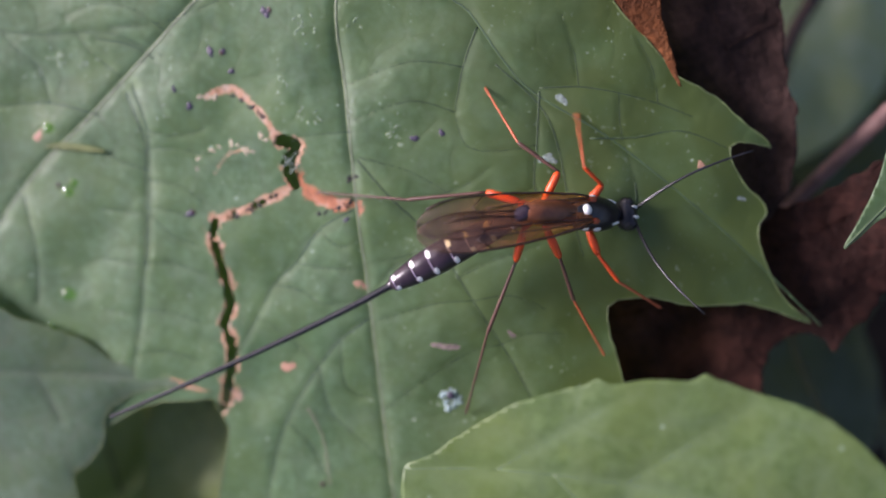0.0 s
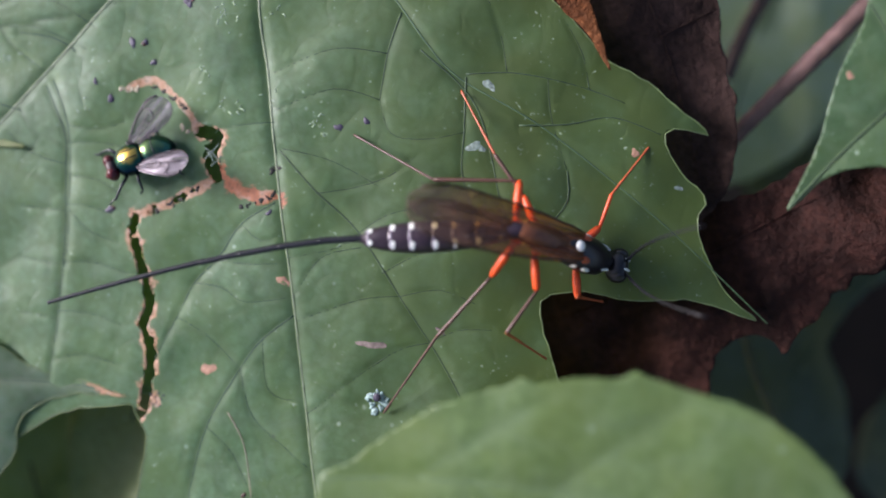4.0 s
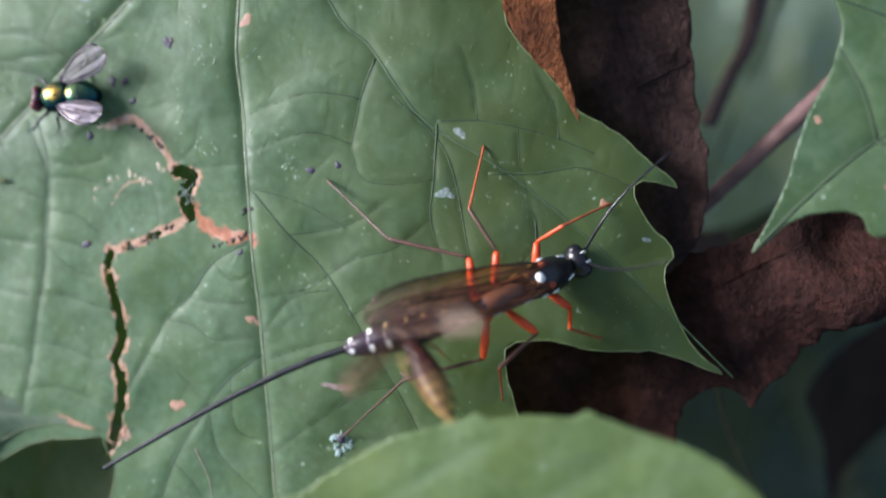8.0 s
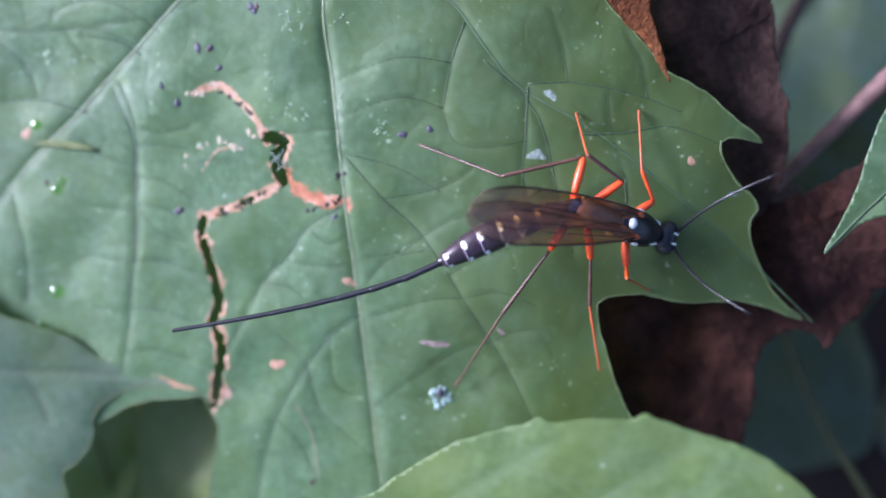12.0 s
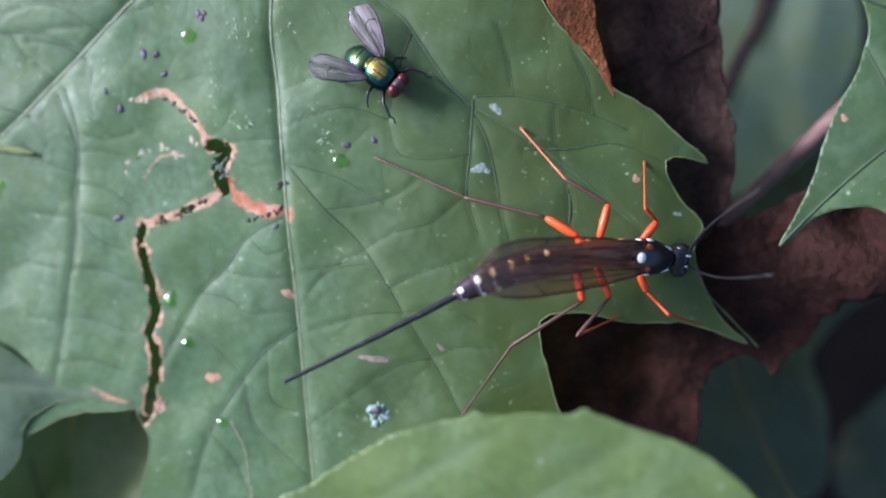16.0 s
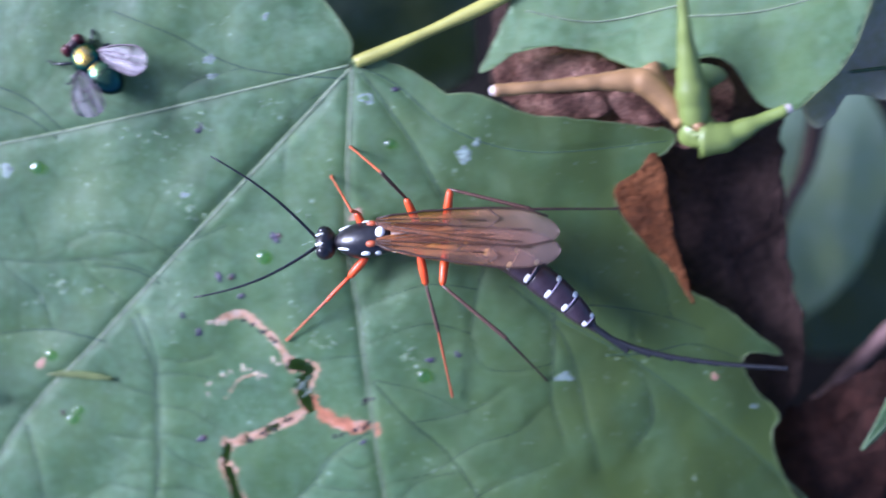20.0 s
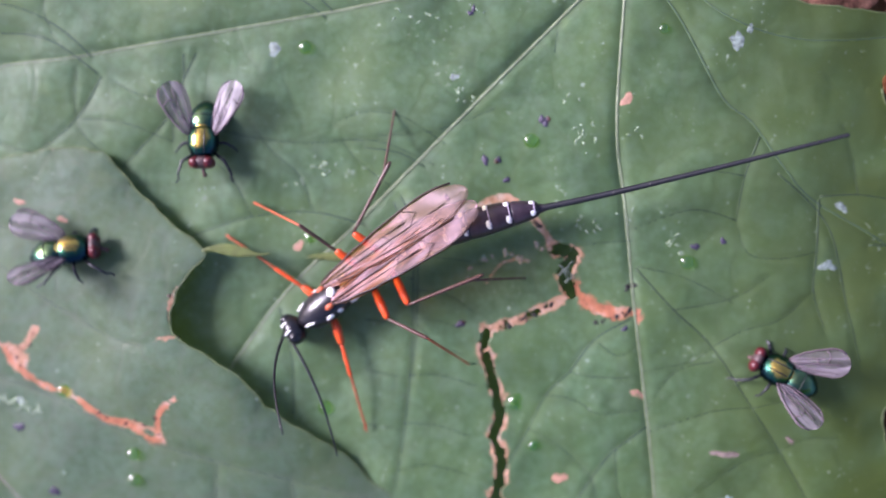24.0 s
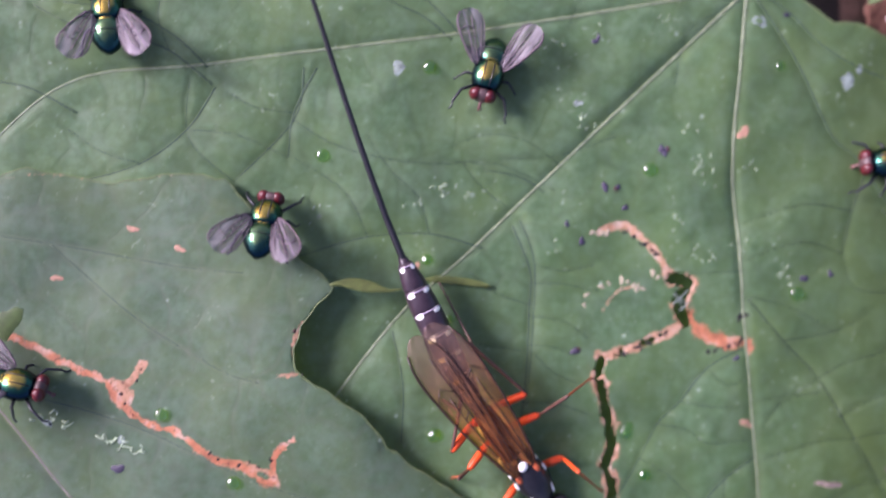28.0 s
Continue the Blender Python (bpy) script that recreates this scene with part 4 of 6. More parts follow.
blade("blade", path("""1039,-64 1076,-101 1116,-134 1130,-74 1142,16 1174,139 1136,77 1078,14"""), 7, DEAD_ORANGE, dead_o, -22, amp=4, dip=0, seed=53, thick=3)
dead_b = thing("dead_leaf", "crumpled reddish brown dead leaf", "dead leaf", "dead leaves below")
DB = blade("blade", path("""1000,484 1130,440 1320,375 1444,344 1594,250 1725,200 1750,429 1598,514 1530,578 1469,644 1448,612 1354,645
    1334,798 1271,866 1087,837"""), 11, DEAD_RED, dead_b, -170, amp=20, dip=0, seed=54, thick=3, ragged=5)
for text in ("1010,600 1120,560 1260,500 1420,420 1600,330", "1120,560 1160,640 1230,720", "1260,500 1330,540 1440,560", "1200,525 1240,440 1330,390"):
    rib("leaf_vein", smooth_line(path(text), 14), 2.4, 1.5, DEAD_RED, dead_b, height_at(*DB[:2]), 1.0)

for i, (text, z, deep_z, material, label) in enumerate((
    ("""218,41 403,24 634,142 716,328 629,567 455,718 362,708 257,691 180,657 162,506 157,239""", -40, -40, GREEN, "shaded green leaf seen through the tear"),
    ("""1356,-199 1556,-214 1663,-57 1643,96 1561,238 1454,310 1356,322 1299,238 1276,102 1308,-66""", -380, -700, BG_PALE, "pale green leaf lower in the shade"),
    ("""1291,594 1458,521 1746,392 1801,447 1654,561 1591,653 1625,765 1605,935 1351,961""", -420, -620, SHADED_GREEN, "deep green leaf low in the shade"),
    ("""1657,820 1741,715 1887,665 1941,861 1787,981 1659,943""", -420, -760, SHADED_GREEN, "grey-green leaf low in the shade"),
    ("""476,-309 536,-580 716,-655 832,-542 817,-370 799,-250 674,-223""", -250, -420, SHADED_GREEN, "blue-green leaf under the leaf stalk"),
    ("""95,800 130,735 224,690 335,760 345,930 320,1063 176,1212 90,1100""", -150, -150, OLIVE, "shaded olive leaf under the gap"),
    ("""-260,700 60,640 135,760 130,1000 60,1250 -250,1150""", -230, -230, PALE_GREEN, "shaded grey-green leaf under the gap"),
    ("""1390,-41 1481,-107 1650,-65 1763,78 1707,335 1536,402 1421,327 1411,136""", -380, -820, SHADED_GREEN, "blurred green leaf behind the twig"),
    ("""1345,-300 1400,-370 1530,-385 1610,-270 1560,-205 1460,-222 1425,-185 1393,-163 1360,-230""", -62, -62, DULL_PALE, "curled dull grey leaf beside the shoot"))):
    t_ = thing("shaded_leaf", label, "leaf", "shaded leaves below")
    ring, z = sink(path(text), z, deep_z), deep_z
    cx, cy = np.mean(ring, 0)
    far = max(ring, key=lambda p: (p[0] - cx) ** 2 + (p[1] - cy) ** 2)
    rb = smooth_line([far, (cx, cy), (2 * cx - far[0] * 1.0, 2 * cy - far[1])], 16)
    flat = z > -50
    blade("blade", ring, 14, material, t_, z, veins=[] if flat else [(rb, 8, 7)], amp=1 if flat else 12, dip=0 if flat else 6, seed=60 + i, thick=3, ragged=2)
    if not flat:
        rib("leaf_vein", rb[len(rb) // 6:-len(rb) // 6], 4, 2, VEIN_DARK, t_, lambda u, v: z - 2, 0)

twig_a = thing("twig", "pinkish brown twig crossing behind the leaves", "twig")
stalk("stem", sink(path("""1292,359 1347,315 1480,185 1614,56 1726,-60"""), -170, -270), -260, -300, (11, 15, 17, 18, 19), TWIG, twig_a)
twig_b = thing("twig", "dark reddish twig in the shade", "twig")
stalk("stem", sink(path("""1389,125 1426,39 1461,-30 1484,-132 1509,-233 1528,-355"""), -300, -520), -520, -500, (18, 15, 22, 16, 16), TWIG_DARK, twig_b)
stem_y = thing("thin_stem", "thin yellow-green stem in the shade", "stem")
stalk("stem", sink(path("""1411,607 1428,684 1488,817 1554,927 1631,1048"""), -220, -380), -370, -390, (8, 8, 8), YELLOW_STEM, stem_y)
stem_d = thing("thin_stem", "dark brown stalk under the gap", "stem")
stalk("stem", """112,744 100,860 85,955 80,1080""", -190, -200, (10, 12, 14), TWIG_DARK, stem_d)

stem_g = thing("thin_stem", "green and brown stem low across the gap", "stem")
stalk("stem", "-60,1085 40,1066 180,1046 330,1030 420,1024", -120, -120, (9, 10, 10), SHOOT_BROWN, stem_g)
stem_r = thing("thin_stem", "reddish brown stem low across the gap", "stem")
stalk("stem", "80,1120 180,1086 300,1072 420,1070", -140, -140, (14, 16, 15), TWIG, stem_r)

# ---- dark wet lump with painted glare, and water drops ----
du, dv = path("""758,705""")[0]
dropping = thing("wet_lump", "dark wet lump on the leaf, sky glare painted white around it", "dropping")
rnd = random.Random(4)
# white patches paint the sky's reflection in the water film
for i in range(16):
    a, r = i * 0.41 + rnd.uniform(-0.2, 0.2), rnd.uniform(9, 19)
    patch("glare_patch", du + r * math.cos(a), dv + 3 + 1.1 * r * math.sin(a), rnd.uniform(2.6, 5.0), GLARE_WHITE, dropping, on_big, 120 + i, rnd.uniform(1, 2.2), a, 2.0)
bm = bmesh.new()
ellipsoid(bm, W(du, dv - 6, on_big(du, dv) + 5), (7 * U, 8 * U, 3 * U), 14, 10)
part("seed", bm, SPOT_DARK, dropping, "dark lump in the middle")

drop_bm = bmesh.new()
ellipsoid(drop_bm, (0, 0, 0), (1, 1, 0.62), 24, 14)
bmesh.ops.delete(drop_bm, geom=[w for w in drop_bm.verts if w.co.z < -0.1], context="VERTS")
drop_me = bpy.data.meshes.new("drop")
drop_bm.to_mesh(drop_me)
drop_bm.free()
drop_me.materials.append(WATER)
drop_me.shade_smooth()
drops = []


def water_drop(u, v, hgt, r, stretch=1.0, turn=0.0):
    ob = new("water_drop", drop_me)
    ob.scale = (r * U * stretch, r * U, r * U)
    ob.matrix_basis = Matrix.LocRotScale(W(u, v, hgt(u, v) + r * 0.06), Euler((0, 0, turn)), ob.scale)
    tagged(ob, "clear round water drop on the leaf", "drop", "water drops")
    drops.append((ob, u, v, hgt(u, v) + r * 0.06, turn))
    return ob


for i, (u, v) in enumerate(path("""-2,193 -191,8 406,25 -19,577 370,512 403,585 0,-153 686,251 367,503 399,586 467,731 -25,582
    15,512 646,-169 42,298 31,314""")):
    water_drop(u, v, on_big, (10, 12, 13, 9, 8)[i % 5], 1.0 + 0.9 * (i == 8), 0.9)
for i, (u, v) in enumerate(path("""-467,468 -341,588 -342,639 -714,434""")):
    water_drop(u, v, on_grey, 12)


# ---- the long-tailed wasp ----
def loft(stations, sides=16):
    """A closed body through rings (x, half width, half height, z), in leaf units along x."""
    verts, faces = [], []
    for x, ry, rz, z in stations:
        for k in range(sides):
            a = 2 * math.pi * k / sides
            verts.append(Vector((x, ry * math.cos(a), z + rz * math.sin(a))) * U)
    n = len(stations)
    for i in range(n - 1):
        for k in range(sides):
            j = (k + 1) % sides
            faces.append((i * sides + k, (i + 1) * sides + k, (i + 1) * sides + j, i * sides + j))
    faces.append(tuple(range(sides)))
    faces.append(tuple(range((n - 1) * sides, n * sides))[::-1])
    return verts, faces


def blob(name, c, r, material, parent, label="", turn=None, seg=14):
    bm = bmesh.new()
    ellipsoid(bm, Vector(c) * U, [k * U for k in r], seg, 10, turn)
    return part(name, bm, material, parent, label)


def rod(name, pts, radii, material, parent, label="", sides=8):
    v, f = tube([Vector(p) * U for p in pts], [r * U for r in radii], sides)
    return mesh_object(name, v, f, material, parent, label)


wasp = thing("long_tailed_wasp", "slender black parasitic wasp with white marks, orange legs, amber wings", "wasp")
v, f = loft([(-20, 21, 21, -30), (-12, 27, 25, -29), (0, 29, 27, -28), (20, 32, 29, -27), (42, 32, 29, -26), (62, 28, 25, -25), (76, 19, 18, -23), (84, 9, 10, -20)], 20)
thorax = mesh_object("thorax", v, f, CUTICLE, wasp, "glossy black thorax")
v, f = loft([(-120, 8, 9, -38), (-112, 16, 16, -37), (-90, 21, 22, -36), (-58, 24, 25, -34), (-24, 24, 24, -32), (-14, 20, 20, -31)], 20)
mesh_object("rear_thorax", v, f, THORAX_RED, wasp, "reddish brown rear thorax")
blob("scutellum", (-3, 0, -3), (9, 10, 7), CREAM, thorax, "white spot between the wings")
for s in (1, -1):
    blob("collar_stripe", (64, s * 20, -11), (13, 2.8, 3.2), CREAM, thorax, "white collar stripe", Matrix.Rotation(radians(-12 * s), 3, "Z"))
    blob("shoulder_mark", (28, s * 29, -20), (10, 4, 6), CREAM, thorax, "white side mark")
    blob("side_mark", (8, s * 27, -26), (8, 4, 8), CREAM, thorax, "white side mark")
    blob("hip_mark", (-24, s * 24, -34), (10, 4, 6), CREAM, thorax, "white side mark")
    blob("rear_mark", (-88, s * 20, -38), (14, 4, 5), CREAM, thorax, "white side mark")
    blob("wing_root", (14, s * 19, -6), (10, 6, 6), ORANGE_DULL, thorax, "reddish wing root")
head = blob("head", (103, 0, -20), (19, 30, 23), CUTICLE, wasp, "black head with white-rimmed eyes")
for s in (1, -1):
    blob("eye", (105, s * 19, -17), (14, 12, 17), CUTICLE, head, "large dark eye")
    blob("eye_rim", (107, s * 9, -2), (10, 3, 5), CREAM, head, "white stripe beside the eye")
blob("face", (120, 0, -28), (6, 13, 11), CREAM, head, "white face")
rod("neck", [(76, 0, -22), (94, 0, -20)], (8, 9), CUTICLE, wasp)

# abdomen rings, with the forward way along +x and the middle at the origin
TERGITES = []
TR_R = (14, 20, 24, 26, 27, 25, 19)
for i in range(7):
    a, b = TR_R[max(i - 1, 0)], TR_R[i]
    c = TR_R[min(i + 1, 6)] if i < 6 else 7
    v, f = loft([(29, a * 0.8, a * 0.75, 0), (18, (a + b) / 2, (a + b) / 2 * 0.95, 0), (0, b, b * 0.95, 0), (-17, (b * 2 + c) / 3, (b * 2 + c) / 3 * 0.95, 0), (-24, (b + c) / 2 * 0.93, (b + c) / 2 * 0.9, 0)], 18)
    t_ = mesh_object("abdomen_ring", v, f, CUTICLE_BROWN, wasp, "dark brown abdomen ring with white marks")
    for s in (1, -1):
        # a thin white patch that follows the ring's rear edge
        rr = (b * 2 + c) / 3
        mv, mf = [], []
        for e in range(9):
            w = radians(30 + 38 * e / 8)
            half = 5.0 * math.sqrt(max(0.03, 1 - ((e - 4.4) / 4.7) ** 2))
            for x in (-15 - half, -15 - half * 0.5, -15 + half * 0.5, -15 + half):
                edge = abs(x + 15) > half * 0.7
                k = float(np.interp(x, (-24, -17, 0), ((b + c) / 2 * 0.93, rr, b))) + (0.1 if edge else 0.7)
                mv.append(Vector((x, s * k * math.cos(w), k * 0.95 * math.sin(w))) * U)
            if e:
                for j in range(3):
                    q = ((e - 1) * 4 + j, (e - 1) * 4 + j + 1, e * 4 + j + 1, e * 4 + j)
                    mf.append(q if s > 0 else q[::-1])
        mesh_object("white_mark", mv, mf, CREAM, t_, "white mark")
    rod("pale_rim", [(-18, rr * 0.985 * math.cos(w), rr * 0.94 * math.sin(w)) for w in np.linspace(radians(30), radians(150), 9)], [1.2] * 9, LILAC, t_)
    TERGITES.append(t_)
v, f = loft([(26, 17, 16, 0), (6, 12, 11, 0), (-12, 7, 7, -2), (-24, 3, 4, -3)], 14)
tail_tip = mesh_object("abdomen_tip", v, f, CUTICLE_BROWN, wasp)
OVI_N, OVI_L = 8, 72.0
OVI = []
for i in range(OVI_N):
    r0 = 6.2 - 0.35 * i
    OVI.append(rod("ovipositor_piece", [(2, 0, 0), (0, 0, 0), (-OVI_L / 2, 0, 0), (-OVI_L, 0, 0), (-OVI_L - 2, 0, 0)], (r0, r0, r0 - 0.17, r0 - 0.35, r0 - 0.35), TUBE_BLACK, wasp, "thin black egg-laying tube"))


def wing_outline(length, width, n=26):
    up, dn = [], []
    for i in range(n + 1):
        s = math.sin(math.pi / 2 * i / n)
        if s < 0.7:
            half = width * float(np.interp(s, (0, 0.05, 0.2, 0.45, 0.7), (0.08, 0.18, 0.3, 0.43, 0.5)))
        else:
            half = width * 0.5 * math.sqrt(max(0.0004, 1 - ((s - 0.7) / 0.3) ** 2))
        up.append((-length * s, half))
        dn.append((-length * s, -0.8 * half))
    return up, dn


def make_wing(side, length, width, material, vein_material, parent, name, z=0.0, label=""):
    up, dn = wing_outline(length, width)
    verts, faces = [], []
    m = 6
    for (xu, yu), (xd, yd) in zip(up, dn):
        for k in range(m + 1):
            y = yu + (yd - yu) * k / m
            verts.append(Vector((xu, side * y, z + 5 * math.sin(-xu / length * 2.2) - 0.06 * abs(y) + 1.9 * math.sin(xu * 0.024 + k * 2.1) + 1.0 * math.sin(xu * 0.09 + k * 0.8))) * U)
    n = len(up)
    for i in range(n - 1):
        for k in range(m):
            faces.append((i * (m + 1) + k, i * (m + 1) + k + 1, (i + 1) * (m + 1) + k + 1, (i + 1) * (m + 1) + k))
    ob = mesh_object(name, verts, faces, material, parent, label)

    def inner(s, k):
        i = min(int(math.asin(min(1, s)) / (math.pi / 2) * 26), 25)
        return (-length * s, side * (up[i][1] + (dn[i][1] - up[i][1]) * k), z + 5 * math.sin(s * 2.2) + 1.0)
    lines = [[inner(s, 0.02) for s in np.linspace(0, 0.93, 12)], [inner(s, 0.3 + 0.1 * s) for s in np.linspace(0, 0.6, 8)], [inner(s, 0.55) for s in np.linspace(0, 0.85, 9)],
             [inner(0.6, 0.02), inner(0.68, 0.3), inner(0.62, 0.55)], [inner(0.45, 0.34), inner(0.48, 0.56)], [inner(s, 0.78 + 0.1 * s) for s in np.linspace(0.1, 0.8, 8)], [inner(s, 0.97) for s in np.linspace(0.1, 0.96, 10)]]
    for ln in lines:
        rod("wing_vein", ln, [2.0 if ln is lines[0] else 1.0] * len(ln), vein_material, ob, sides=5)
    return ob


WINGS = [make_wing(s, 318, 82, WING_AMBER, WING_VEIN, wasp, "wing", z, "see-through amber wing") for s, z in ((1, 0.0), (-1, 3.0))]

# legs: thigh, shin and foot, each along +x from its joint
LEG_DIM = {1: (50, 60, 112), 2: (62, 86, 132), 3: (66, 145, 182)}
HIPS = {1: (40, 14, -50), 2: (-56, 16, -52), 3: (-104, 16, -52)}
LEGS = {}
for side, s in (("L", 1), ("R", -1)):
    for k in (1, 2, 3):
        a, b, c = LEG_DIM[k]
        hx, hy, hz = HIPS[k]
        rod("hip", [(hx + 4, s * hy * 0.5, hz + 14), (hx, s * hy, hz), (hx - 2, s * (hy + 7), hz - 2)], (9, 10, 6.5), ORANGE, wasp, "orange hip joint")
        th = rod("thigh", [(0, 0, 0), (a * 0.12, 0, 0), (a * 0.5, 0, 0), (a * 0.9, 0, 0), (a, 0, 0)], (4, 6.4, 7.8, 6.4, 3.6), ORANGE, wasp, "bright orange thigh")
        sh = rod("shin", [(-2, 0, 0), (b * 0.1, 0, 0), (b * 0.5, 0, 0), (b * 0.95, 0, 0), (b + 1, 0, 0)], ((2.6, 3.1, 3.6, 3.6, 2.4), (2.4, 2.8, 3.4, 3.8, 2.4), (2.4, 2.9, 3.4, 3.8, 2.4))[k - 1], (ORANGE, LEG_BROWN, LEG_BROWN)[k - 1], wasp)
        ft = rod("foot", [(-2, 0, 0)] + [(c * q, 0, 0) for q in (0.02, 0.4, 0.42, 0.6, 0.62, 0.78, 0.8, 0.96, 1.0)], (2.1, 2.4, 2.2, 1.8, 2.1, 1.7, 1.9, 1.6, 2.6, 1.3), (ORANGE_DULL, ORANGE_DULL, LEG_BROWN)[k - 1], wasp)
        LEGS[side, k] = (th, sh, ft)
ANT_L = 235.0
ANTS = []
for s in (1, -1):
    n = 14
    ANTS.append(rod("antenna", [(ANT_L * i / n, s * 14 * math.sin(math.pi * i / n), 16 * math.sin(math.pi * i / n)) for i in range(n + 1)], [3.0 - 1.6 * i / n + 0.2 * (i % 2) for i in range(n + 1)], CUTICLE, wasp, "long thin dark antenna"))


# ---- green-bottle flies ----
def build_fly():
    fly = thing("green_fly", "metallic green-gold fly with red eyes and clear wings", "fly", "green-bottle flies")
    v, f = loft([(50, 12, 12, 2), (44, 25, 22, 1), (30, 32, 28, 2), (10, 34, 30, 3), (-6, 31, 28, 3), (-14, 22, 22, 3)], 20)
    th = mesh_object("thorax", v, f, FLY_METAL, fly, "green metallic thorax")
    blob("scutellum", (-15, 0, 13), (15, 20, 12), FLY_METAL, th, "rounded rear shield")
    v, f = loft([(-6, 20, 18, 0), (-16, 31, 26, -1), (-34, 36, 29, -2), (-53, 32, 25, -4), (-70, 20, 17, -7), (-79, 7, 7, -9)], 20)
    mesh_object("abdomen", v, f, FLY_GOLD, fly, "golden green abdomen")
    for x, r in ((-4, 29), (-40, 35.2)):
        rod("dark_seam", [(x, r * math.cos(w), -2 + r * (0.95 if x > -9 else 0.80) * math.sin(w)) for w in np.linspace(radians(10), radians(170), 9)], [3.4 if x > -9 else 0.9] * 9, FLY_BLACK, fly, sides=5)
    for s in (1, -1):
        rod("dark_stripe", [(44, s * 8, 21), (30, s * 9, 28.5), (10, s * 9, 31.5), (-5, s * 9, 29)], [1.6] * 4, FLY_BLACK, th, sides=5)
    hd = blob("head", (60, 0, -1), (13, 27, 21), FLY_FACE, fly, "pale face")
    for s in (1, -1):
        blob("eye", (61, s * 14.5, 3), (13, 14.5, 18), FLY_EYE, hd, "dark red eye")
    rod("mouthpart", [(68, 0, -8), (77, 0, -16), (82, 1, -24)], (4, 3.5, 5), FLY_MOUTH, hd)
    for s in (1, -1):
        wg = make_wing(s, 122, 72, FLY_WING, FLY_VEIN, fly, "wing", 0)
        wg.matrix_basis = pose(2 * U, s * 25 * U, 17 * U, 16 * s, 10, -24 * s)
        for hx, a, b in ((30, 58, 34), (12, 8, 4), (-6, -58, -66)):
            k = (hx + a * 0.45, s * 46, -4)
            e = (hx + a, s * (62 - abs(a) * 0.1), -26)
            rod("leg", [(hx, s * 14, -14), k, (hx + a * 0.85, s * 58, -22), e, (e[0] + 8 * (1 if a > 0 else -1), e[1] + s * 6, -27)], (4.2, 3.4, 2.6, 2, 1.8), FLY_BLACK, fly, sides=6)
    return fly


